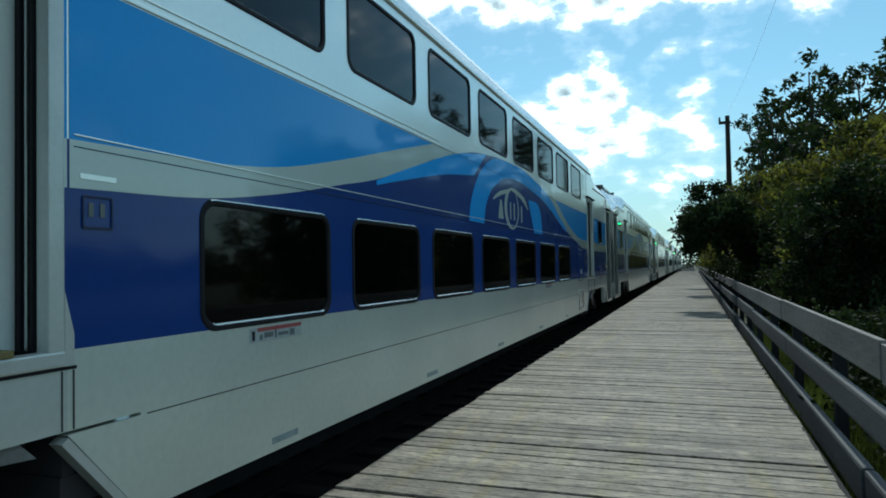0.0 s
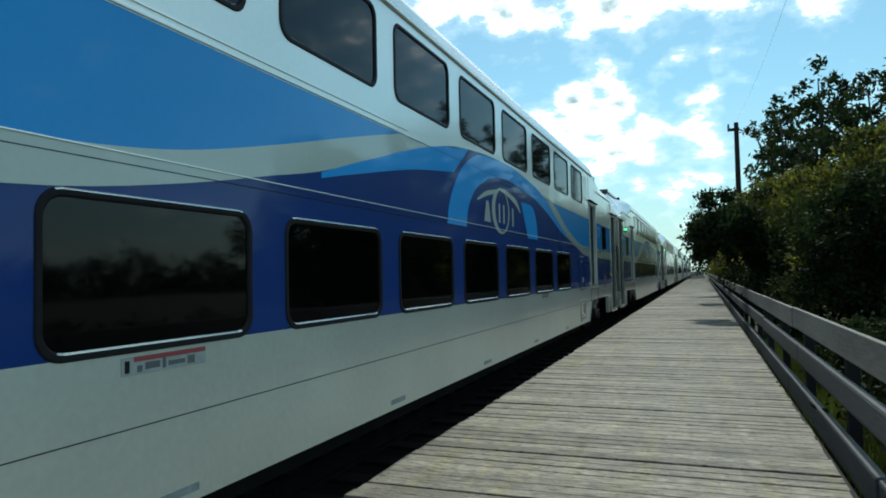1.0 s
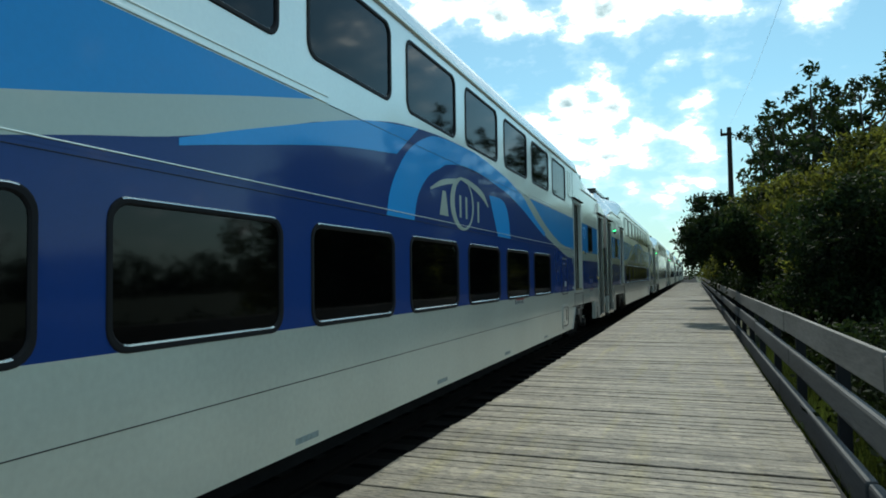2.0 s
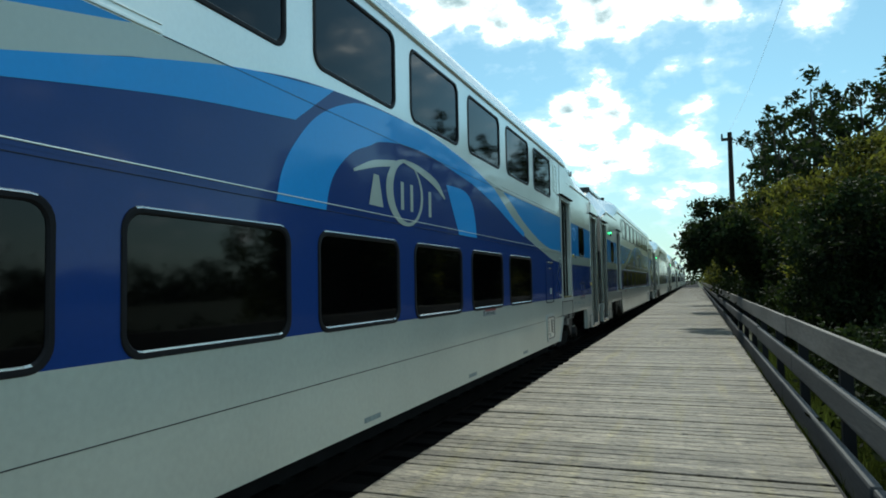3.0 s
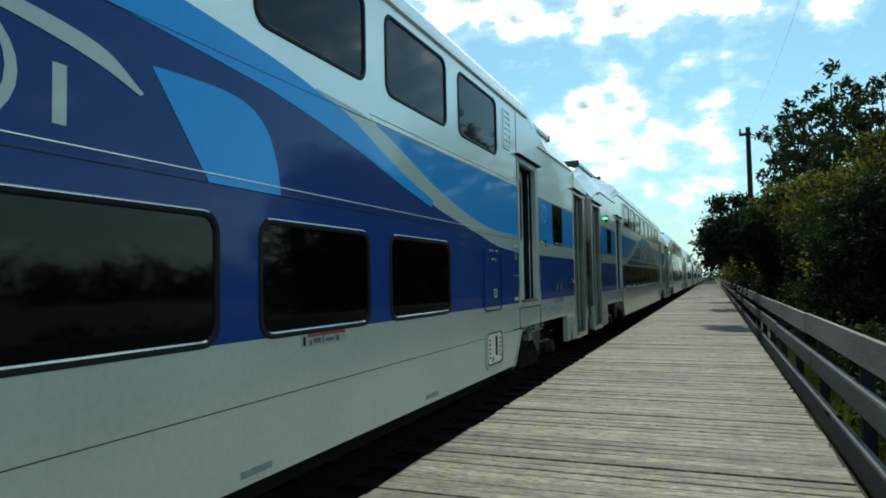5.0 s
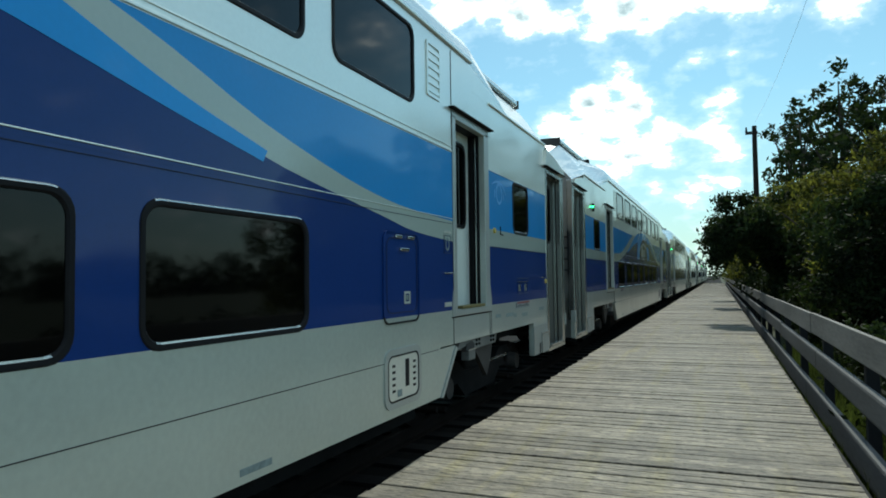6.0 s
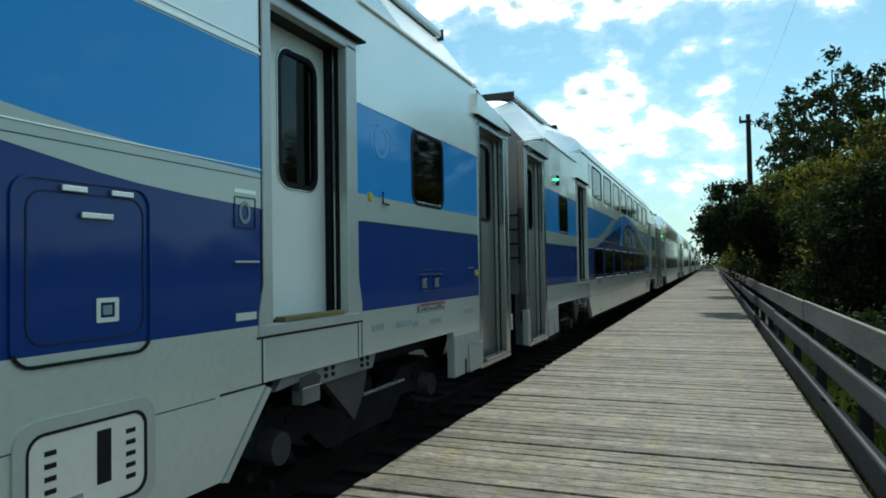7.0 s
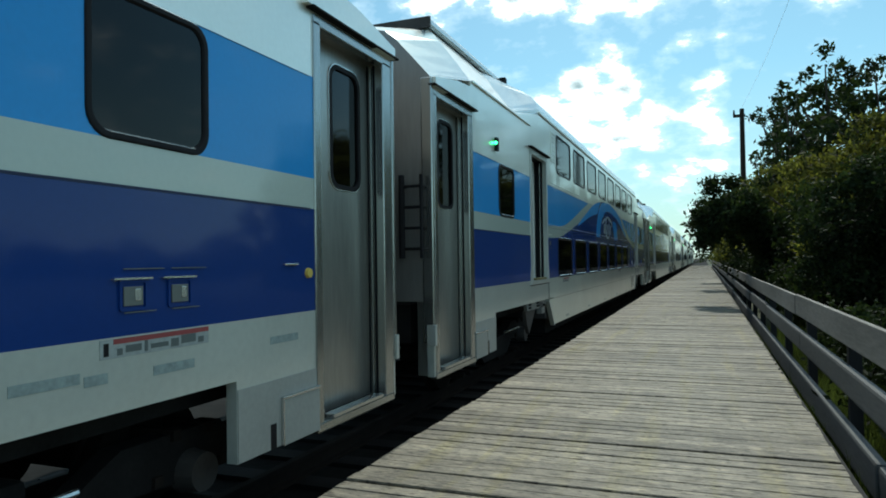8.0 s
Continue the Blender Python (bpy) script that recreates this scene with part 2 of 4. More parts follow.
def plank_material():
    """Weathered boards: mottled grey-brown, short grain, dark checks and knots, a little yellow lichen."""
    m = surface("weathered_planks", (0.153, 0.138, 0.107), 0.64, 0.0, 0.48, 3.0, 40, 0.5, streak=(0.9, 1.6, 1), spec=0.32, placed=True, island=True, share=0.36)
    nt = m.node_tree
    n, ln = nt.nodes, nt.links
    bs = n["Principled BSDF"]
    base = bs.inputs["Base Color"].links[0].from_socket
    co, mp = n.new("ShaderNodeTexCoord"), n.new("ShaderNodeMapping")
    geo = n.new("ShaderNodeNewGeometry")
    mp.inputs["Scale"].default_value = (0.9, 3.0, 1)
    ln.new(geo.outputs["Position"], mp.inputs[0])
    along = n.new("ShaderNodeMapping")
    along.inputs["Scale"].default_value = (5.0, 0.3, 1)
    ln.new(geo.outputs["Position"], along.inputs[0])
    for sc, lo, hi, tone in ((11.0, 0.55, 0.64, (0.42, 0.41, 0.40, 1)), (9.0, 0.50, 0.64, (1.5, 1.47, 1.38, 1)), (4.0, 0.58, 0.66, (0.6, 0.58, 0.55, 1)), (22.0, 0.60, 0.68, (0.45, 0.45, 0.45, 1)), (1.1, 0.52, 0.72, (1.08, 1.06, 0.76, 1)), (0.7, 0.5, 0.75, (0.75, 0.76, 0.80, 1))):
        no, rm, mx = n.new("ShaderNodeTexNoise"), n.new("ShaderNodeMapRange"), n.new("ShaderNodeMix")
        no.inputs["Scale"].default_value, no.inputs["Detail"].default_value = sc, 4.0
        ln.new((mp.outputs[0] if sc > 2 else along.outputs[0] if sc > 1 else geo.outputs["Position"]), no.inputs["Vector"])
        ln.new(no.outputs["Fac"], rm.inputs[0])
        rm.inputs[1].default_value, rm.inputs[2].default_value = lo, hi
        mx.data_type, mx.blend_type = "RGBA", "MULTIPLY"
        ln.new(rm.outputs[0], mx.inputs[0])
        ln.new(base, mx.inputs[6])
        mx.inputs[7].default_value = tone
        base = mx.outputs[2]
    ln.new(base, bs.inputs["Base Color"])
    return m


PLANK = plank_material()
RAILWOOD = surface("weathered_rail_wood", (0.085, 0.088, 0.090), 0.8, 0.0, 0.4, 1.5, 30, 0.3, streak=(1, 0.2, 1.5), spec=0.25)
# top plank: a paler base colour than the lower rails
TOPRAIL = surface("pale_top_plank", (0.185, 0.178, 0.165), 0.8, 0.0, 0.45, 1.5, 30, 0.3, streak=(1, 0.2, 1.5), spec=0.2)
# near-black base: the shade of the track gap is painted in
BALLAST = surface("shaded_ballast", (0.011, 0.011, 0.0105), 0.95, 0.0, 0.6, 2.0, 14, 0.8, spec=0.1)
GRASS_GROUND = surface("rough_grass_ground", (0.03, 0.038, 0.013), 0.95, 0.0, 0.5, 0.4, 6, 0.6)
# rust tone, darkened to hold the same gap shade
RAILSTEEL = surface("shaded_rusty_rail", (0.018, 0.015, 0.013), 0.9, 0.0, 0.3, 3, 30, 0.1, spec=0.1)
BARK = surface("bark", (0.055, 0.045, 0.035), 0.95, 0.0, 0.4, 3, 30, 0.5, streak=(1, 1, 0.3))
POLEWOOD = surface("pole_wood", (0.030, 0.025, 0.022), 0.9, 0.0, 0.3, 3, 30, 0.3, streak=(1, 1, 0.1), spec=0.1)


def leaf_material(name, color, back, sunlit=None):
    """Leaves lit from behind; here and there whole clumps are painted yellow-green as if sunlit."""
    m = surface(name, color, 0.7, 0.0, 0.85, 0.6, 3.0, 0.0, island=True, spec=0.12)
    nt = m.node_tree
    n, ln = nt.nodes, nt.links
    if sunlit:
        old = n["Principled BSDF"].inputs["Base Color"].links[0].from_node
        no, rm, mx = n.new("ShaderNodeTexNoise"), n.new("ShaderNodeMapRange"), n.new("ShaderNodeMix")
        ln.new(n.new("ShaderNodeNewGeometry").outputs["Position"], no.inputs["Vector"])
        no.inputs["Scale"].default_value, no.inputs["Detail"].default_value = 1.5, 2.0
        ln.new(no.outputs["Fac"], rm.inputs[0])
        rm.inputs[1].default_value, rm.inputs[2].default_value = 0.47, 0.68
        mx.data_type = "RGBA"
        ln.new(rm.outputs[0], mx.inputs[0])
        mx.inputs[6].default_value, mx.inputs[7].default_value = (*color, 1), (*sunlit, 1)
        ln.new(mx.outputs[2], old.inputs[0])
    tr, mx = n.new("ShaderNodeBsdfTranslucent"), n.new("ShaderNodeMixShader")
    both = n.new("ShaderNodeVectorMath")
    both.operation = "SCALE"
    both.inputs[0].default_value = back
    ln.new(n["Principled BSDF"].inputs["Base Color"].links[0].from_node.inputs["Scale"].links[0].from_socket, both.inputs["Scale"])
    ln.new(both.outputs[0], tr.inputs[0])
    mx.inputs[0].default_value = 0.35
    ln.new(n["Principled BSDF"].outputs[0], mx.inputs[1])
    ln.new(tr.outputs[0], mx.inputs[2])
    ln.new(mx.outputs[0], n["Material Output"].inputs[0])
    return m


LEAF = leaf_material("leaves", (0.026, 0.042, 0.011), (0.19, 0.20, 0.03), (0.11, 0.105, 0.022))
GRASS = leaf_material("grass_blades", (0.045, 0.06, 0.015), (0.08, 0.11, 0.02))
LEAF_DARK = leaf_material("dark_leaves", (0.018, 0.030, 0.011), (0.024, 0.038, 0.008))


# ---- mesh helpers ----
def part(name, bm, material, parent=None, label="", shift=(0, 0, 0), smooth=False):
    """Links a bmesh as one mesh object, under a thing or a part."""
    me = bpy.data.meshes.new(name)
    if any(shift):
        bmesh.ops.translate(bm, verts=bm.verts, vec=shift)
    if smooth:
        for fc in bm.faces:
            fc.smooth = True
    bm.to_mesh(me)
    bm.free()
    for k in (material if isinstance(material, (list, tuple)) else [material]):
        me.materials.append(k)
    ob = new(name, me)
    if parent:
        ob.parent = parent
    if label:
        tagged(ob, label)
    return ob


def add_box(bm, x0, x1, y0, y1, z0, z1, mat=0, bevel=0.0):
    m = Matrix.LocRotScale(((x0 + x1) / 2, (y0 + y1) / 2, (z0 + z1) / 2), None, (abs(x1 - x0), abs(y1 - y0), abs(z1 - z0)))
    v = bmesh.ops.create_cube(bm, size=1, matrix=m)["verts"]
    fs = {fc for k in v for fc in k.link_faces}
    for fc in fs:
        fc.material_index = mat
    if bevel:
        es = {e for k in v for e in k.link_edges}
        bmesh.ops.bevel(bm, geom=list(es), offset=bevel, segments=2, affect="EDGES", profile=0.6)
    return bm


def box(x0, x1, y0, y1, z0, z1, bevel=0.0):
    return add_box(bmesh.new(), x0, x1, y0, y1, z0, z1, 0, bevel)


def add_poly(bm, pts, x, depth, mat=0):
    """A plate whose outline pts (y, z) stands in the plane x, its front facing +x (depth > 0) or -x, as thick as depth."""
    front = [bm.verts.new((x, a, b)) for a, b in pts]
    rear = [bm.verts.new((x - depth, a, b)) for a, b in pts]
    area = sum(p[0] * q[1] - q[0] * p[1] for p, q in zip(pts, pts[1:] + pts[:1]))
    fs = [bm.faces.new(front), bm.faces.new(rear[::-1])]
    k = len(pts)
    for i in range(k):
        fs.append(bm.faces.new((front[i], rear[i], rear[(i + 1) % k], front[(i + 1) % k])))
    for fc in fs:
        fc.material_index = mat
    bmesh.ops.recalc_face_normals(bm, faces=fs)
    return bm


def strip(bm, lower, upper, x, depth):
    """A plate between two curves (y, z) of equally many points."""
    for i in range(len(lower) - 1):
        add_poly(bm, [lower[i], lower[i + 1], upper[i + 1], upper[i]], x, depth)
    bmesh.ops.remove_doubles(bm, verts=bm.verts, dist=1e-5)
    return bm


def smooth_curve(points, n=24):
    """Catmull-Rom through (y, z) points."""
    p = [Vector(q) for q in points]
    p = [2 * p[0] - p[1]] + p + [2 * p[-1] - p[-2]]
    out = []
    segs = len(p) - 3
    for i in range(n + 1):
        s = i / n * segs
        k = min(int(s), segs - 1)
        t = s - k
        a, b, c, d = p[k:k + 4]
        q = 0.5 * ((2 * b) + (c - a) * t + (2 * a - 5 * b + 4 * c - d) * t * t + (3 * b - a - 3 * c + d) * t ** 3)
        out.append((q.x, q.y))
    return out


def rounded(y0, y1, z0, z1, r, k=5):
    pts = []
    for cy, cz, a0 in ((y1 - r, z1 - r, 0), (y0 + r, z1 - r, 90), (y0 + r, z0 + r, 180), (y1 - r, z0 + r, 270)):
        for i in range(k + 1):
            a = radians(a0 + 90 * i / k)
            pts.append((cy + r * cos(a), cz + r * sin(a)))
    return pts


def ring(bm, outer, inner, x, depth):
    """A frame between two outlines of equally many points."""
    k = len(outer)
    a = [[bm.verts.new((xx, *p)) for p in pts] for xx, pts in ((x, outer), (x, inner), (x - depth, inner), (x - depth, outer))]
    for i in range(k):
        j = (i + 1) % k
        for s in range(4):
            bm.faces.new((a[s][i], a[s][j], a[(s + 1) % 4][j], a[(s + 1) % 4][i]))
    bmesh.ops.recalc_face_normals(bm, faces=bm.faces)
    return bm


def tube(bm, pts, radii, sides=8):
    rings = []
    for i, p in enumerate(pts):
        p = Vector(p)
        d = (Vector(pts[min(i + 1, len(pts) - 1)]) - Vector(pts[max(i - 1, 0)])).normalized()
        a = d.orthogonal().normalized()
        b = d.cross(a)
        r = radii[i] if isinstance(radii, (list, tuple)) else radii
        rings.append([bm.verts.new(p + r * (cos(2 * pi * k / sides) * a + sin(2 * pi * k / sides) * b)) for k in range(sides)])
    for q, w in zip(rings, rings[1:]):
        for k in range(sides):
            bm.faces.new((q[k], q[(k + 1) % sides], w[(k + 1) % sides], w[k]))
    bm.faces.new(rings[0][::-1])
    bm.faces.new(rings[-1])
    bmesh.ops.recalc_face_normals(bm, faces=bm.faces)
    return bm

# ---- ground, track, platform ----
TRACK_X, SIDE_X, BASE_Z = -3.93, 1.50, -0.20   # track's middle, half a car's width, top of the rails
LEFT, RIGHT = -2.20, 0.84                      # edges of the platform deck
DECK_END = 121.0


def build_ground():
    bm = bmesh.new()
    xs = [-900, -60, -14, -7.5, -6.2, -1.7, -1.5, 0.8, 1.6, 3, 8, 30, 900]
    ys = [-300, -30, -5, 0, 5, 10, 20, 30, 45, 60, 80, 100, 140, 200, 400, 1500]
    zs = {-6.2: -0.40, -1.7: -0.40, -7.5: -0.75, -1.5: -0.55, 0.8: -0.5, 1.6: -0.35, 3: -0.3}
    grid = [[bm.verts.new((x, y, zs.get(x, -0.7 if x < 0 else -0.4))) for y in ys] for x in xs]
    for i in range(len(xs) - 1):
        for j in range(len(ys) - 1):
            fc = bm.faces.new((grid[i][j], grid[i + 1][j], grid[i + 1][j + 1], grid[i][j + 1]))
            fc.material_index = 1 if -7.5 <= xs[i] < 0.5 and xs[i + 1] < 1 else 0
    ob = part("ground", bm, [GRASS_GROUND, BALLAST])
    tagged(ob, "rough grass and shade-darkened track ballast beside the platform", "ground", kind="structure")


def build_track():
    for sx in (-0.7535, 0.7535):
        bm = bmesh.new()
        x = TRACK_X + sx
        add_box(bm, x - 0.036, x + 0.036, -40, 260, BASE_Z - 0.04, BASE_Z, 0, 0.008)
        add_box(bm, x - 0.009, x + 0.009, -40, 260, BASE_Z - 0.14, BASE_Z - 0.038)
        add_box(bm, x - 0.07, x + 0.07, -40, 260, BASE_Z - 0.16, BASE_Z - 0.135)
        tagged(part("rail", bm, RAILSTEEL), "rusty steel running rail on the ballast, coloured dark for shade", "rail", "track rails", "structure")
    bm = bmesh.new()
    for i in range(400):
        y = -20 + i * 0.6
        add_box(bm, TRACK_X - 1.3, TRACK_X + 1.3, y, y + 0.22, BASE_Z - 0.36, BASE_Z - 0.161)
    tagged(part("sleepers", bm, UNDER), "timber sleepers under the rails, coloured dark for shade", "sleepers", kind="stuff")


def build_platform():
    deck = new("platform")
    tagged(deck, "long weathered wooden plank platform with low joists", "platform", kind="structure")
    for x in (LEFT + 0.08, -0.75, RIGHT - 0.10):
        part("joist", box(x - 0.06, x + 0.06, -6, DECK_END, -0.30, -0.046), RAILWOOD, deck)
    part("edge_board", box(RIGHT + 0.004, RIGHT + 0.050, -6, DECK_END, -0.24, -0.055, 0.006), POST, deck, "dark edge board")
    # unseen board, added to block light coming from under the deck
    part("edge_board", box(LEFT - 0.050, LEFT - 0.030, -6, DECK_END, -0.62, -0.05, 0.006), UNDER, deck, "unseen fascia board added to keep light out of the gap")
    bm = bmesh.new()
    for i in range(52):
        y = -5 + i * 2.4
        for x in (LEFT + 0.22, RIGHT - 0.25):
            add_box(bm, x - 0.09, x + 0.09, y - 0.09, y + 0.09, -0.75, -0.045)
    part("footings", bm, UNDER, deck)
    return deck


def build_planks(deck):
    """Boards lie across; the nearest ones are parts of their own, the rest one joined piece."""
    rng = random.Random(4)
    meshes = []
    for k in range(12):
        bm = bmesh.new()
        w = 0.138 + 0.005 * (k % 3 - 1)
        add_box(bm, LEFT, RIGHT, 0, w, -0.045, 0, 0)
        es = [e for e in bm.edges if abs((e.verts[0].co - e.verts[1].co).x) > 1 and e.verts[0].co.z > -0.01 and e.verts[1].co.z > -0.01]
        bmesh.ops.bevel(bm, geom=es, offset=0.006, segments=1, affect="EDGES")
        bmesh.ops.bisect_plane(bm, geom=bm.verts[:] + bm.edges[:] + bm.faces[:], plane_co=(-0.6, 0, 0), plane_no=(1, 0, 0))
        bend = rng.uniform(-0.004, 0.004)
        for v in bm.verts:
            if v.co.z > -0.02:
                v.co.z += bend if abs(v.co.x + 0.6) < 0.1 else rng.uniform(-0.003, 0.003)
        me = bpy.data.meshes.new("plank")
        bm.to_mesh(me)
        bm.free()
        me.materials.append(PLANK)
        meshes.append(me)
    y, i = 1.6, 0
    while i < 300:
        ob = new("plank", meshes[rng.randrange(12)])
        ob.parent = deck
        ob.matrix_basis = pose(rng.uniform(-0.016, 0.014), y, rng.uniform(-0.004, 0.003), 0, rng.uniform(-0.08, 0.08), rng.uniform(-0.12, 0.12))
        y += 0.148 + (0.010 if rng.random() < 0.15 else 0.0) + rng.uniform(-0.002, 0.003)
        i += 1
    verts, faces = [], []

    def lay(y0, dx, dz):
        k = len(verts)
        for x, yy, z in ((LEFT, 0, 0), (RIGHT, 0, 0), (RIGHT, 0.137, 0), (LEFT, 0.137, 0)):
            verts.append((x + dx, y0 + yy, z + dz))
        for x, yy, z in ((LEFT, 0, -0.045), (RIGHT, 0, -0.045), (RIGHT, 0.137, -0.045), (LEFT, 0.137, -0.045)):
            verts.append((x + dx, y0 + yy, z + dz))
        faces.extend([(k, k + 1, k + 2, k + 3), (k, k + 4, k + 5, k + 1), (k + 1, k + 5, k + 6, k + 2), (k + 2, k + 6, k + 7, k + 3), (k + 3, k + 7, k + 4, k)])
    while y < DECK_END:
        lay(y, rng.uniform(-0.012, 0.012), rng.uniform(-0.005, 0.004))
        y += 0.148
    y = 1.6 - 0.148
    while y > -6:
        lay(y, rng.uniform(-0.012, 0.012), rng.uniform(-0.005, 0.004))
        y -= 0.148
    me = bpy.data.meshes.new("far_planks")
    me.from_pydata(verts, [], faces)
    me.materials.append(PLANK)
    ob = new("far_planks", me)
    ob.parent = deck
    tagged(ob, kind="stuff")


FENCE_X = 1.12


def build_fence():
    """Rails run along the outside of the deck, on posts behind them."""
    fence = new("fence")
    fence.location = (FENCE_X, 0, 0)
    tagged(fence, "weathered grey wooden railing along the platform, three planks on posts", "fence")
    rng = random.Random(9)
    length = 4.88
    for z0, z1, th in ((0.655, 0.908, 0.045), (0.25, 0.48, 0.07), (-0.26, 0.02, 0.08)):
        y = -5.6 + length * 0.3 * rng.random()
        while y < DECK_END:
            bm = box(-th, 0, y + 0.004, y + length - 0.004, z0, z1, 0.008 if th < 0.06 else 0.026)
            for v in bm.verts:
                v.co.z += 0.017 * sin(v.co.y * 1.3 + z0 * 9)
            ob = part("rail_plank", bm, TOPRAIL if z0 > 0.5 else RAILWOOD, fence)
            ob.location = (rng.uniform(-0.008, 0.008), 0, rng.uniform(-0.012, 0.012))
            y += length
    cap_y = -5.6
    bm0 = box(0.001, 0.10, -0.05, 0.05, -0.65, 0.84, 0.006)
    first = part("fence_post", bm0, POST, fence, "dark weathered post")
    first.location = (0, cap_y, 0)
    for i in range(1, 52):
        ob = new("fence_post", first.data)
        ob.parent = fence
        ob.location = (0, cap_y + i * 2.44, rng.uniform(-0.03, 0.02))


build_ground()
build_track()
platform = build_platform()
build_fence()

# ---- train ----
HALF = 12.955          # half a car's length between couplings
BODY_END = 12.52
PITCH, WIN_W = 1.69, 1.362
LOW_Z, UP_Z = (1.085, 1.805), (2.935, 3.645)
UP_W = 1.362
UP_LEFTS = [5.162 - PITCH * (7 - k) for k in range(8)]
LOW_LEFTS = [-6.633 + PITCH * k for k in range(7)]
DOORS = [(-12.45, -11.33, 0.30), (-8.60, -7.48, 1.06), (7.44, 8.51, 1.06), (11.33, 12.45, 0.30)]
DOOR_TOP = 3.05
END_WINDOWS = [(-10.28, -9.52), (9.52, 10.28)]
UP = (0, 0, -BASE_Z)   # drawings take heights from the deck, cars stand on the rails


def wall_grid(us, zs, hole, tone, x, thick):
    """A wall of quads with openings; tone gives each quad its paint."""
    bm = bmesh.new()
    vs = {}

    def v(i, j):
        if (i, j) not in vs:
            vs[i, j] = bm.verts.new((x, us[i], zs[j]))
        return vs[i, j]
    for i in range(len(us) - 1):
        for j in range(len(zs) - 1):
            cu, cz = (us[i] + us[i + 1]) / 2, (zs[j] + zs[j + 1]) / 2
            if hole(cu, cz):
                continue
            fc = bm.faces.new((v(i, j), v(i + 1, j), v(i + 1, j + 1), v(i, j + 1)))
            fc.material_index = tone(cu, cz)
    bm.normal_update()
    bmesh.ops.solidify(bm, geom=bm.faces[:], thickness=thick)
    bmesh.ops.recalc_face_normals(bm, faces=bm.faces)
    return bm


def low_edge(cu):
    a = abs(cu)
    return 0.30 if a < 7.04 else 0.76 if a < 10.49 else 0.30


INSET = 0.036


def openings():
    out = [(a + INSET, a + WIN_W - INSET, LOW_Z[0] + INSET, LOW_Z[1] - INSET) for a in LOW_LEFTS]
    out += [(a + INSET, a + UP_W - INSET, UP_Z[0] + INSET, UP_Z[1] - INSET) for a in UP_LEFTS]
    out += [(a + INSET, b - INSET, 1.97 + INSET, 2.66 - INSET) for a, b in END_WINDOWS]
    out += [(a, b, z, DOOR_TOP) for a, b, z in DOORS]
    return out


def side_wall(x, thick):
    ops = openings()
    us = sorted({-BODY_END, BODY_END, -7.43, 7.43, -7.04, 7.04, -8.04, 8.04, -11.3, 11.3, -10.49, 10.49} | {round(q, 4) for o in ops for q in o[:2]})
    zs = sorted({0.30, 0.745, 0.76, 1.095, 1.77, 1.975, 2.66, 3.19, 3.44, 3.72} | {round(q, 4) for o in ops for q in o[2:]})

    def hole(cu, cz):
        if cz < low_edge(cu) or (abs(cu) > 8.04 and cz > 3.44) or (abs(cu) > 11.4 and cz > 3.19):
            return True
        if 7.04 < abs(cu) < 7.43 and cz < 0.745:
            return True
        return any(o[0] < cu < o[1] and o[2] < cz < o[3] for o in ops)

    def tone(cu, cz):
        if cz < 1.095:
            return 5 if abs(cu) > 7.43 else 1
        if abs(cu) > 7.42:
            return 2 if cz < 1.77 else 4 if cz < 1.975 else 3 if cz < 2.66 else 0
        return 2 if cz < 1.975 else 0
    return wall_grid(us, zs, hole, tone, x, thick)


def window_frame(a, b, z0, z1, r=0.12, w=0.037):
    bm = bmesh.new()
    outs = [(0.0, 0.002), (0.005, 0.008), (0.010, 0.009), (w - 0.006, 0.008), (w + 0.003, -0.002), (w + 0.003, -0.02)]
    rows = [[bm.verts.new((SIDE_X + x, *p)) for p in rounded(a + k, b - k, z0 + k, z1 - k, r - 0.7 * k)] for k, x in outs]
    rows.append([bm.verts.new((SIDE_X - 0.02, *p)) for p in rounded(a + 0.02, b - 0.02, z0 + 0.02, z1 - 0.02, r - 0.014)])
    m = len(rows[0])
    for k, (p, q) in enumerate(zip(rows, rows[1:] + rows[:1])):
        for i in range(m):
            fc = bm.faces.new((p[i], p[(i + 1) % m], q[(i + 1) % m], q[i]))
            level = abs(p[i].co.z - p[(i + 1) % m].co.z) < 0.008
            head = p[i].co.z > (z0 + z1) / 2
            # painted sky glint: bright metal on outer head and inner sill faces only
            fc.material_index = 1 if level and ((k < 2 and head) or (k == 3 and not head)) else 0
    bmesh.ops.recalc_face_normals(bm, faces=bm.faces)
    return bm


def add_window(car, a, b, z0, z1, name="window"):
    fr = part(name, window_frame(a, b, z0, z1), [RUBBER, TRIM_GLINT], car, "dark tinted window in a black rubber seal", UP)
    bm = bmesh.new()
    add_poly(bm, rounded(a + 0.03, b - 0.03, z0 + 0.03, z1 - 0.03, 0.075), SIDE_X - 0.006, 0.006)
    pane = part("pane", bm, GLASS, fr, "", UP)
    pane.visible_shadow = False


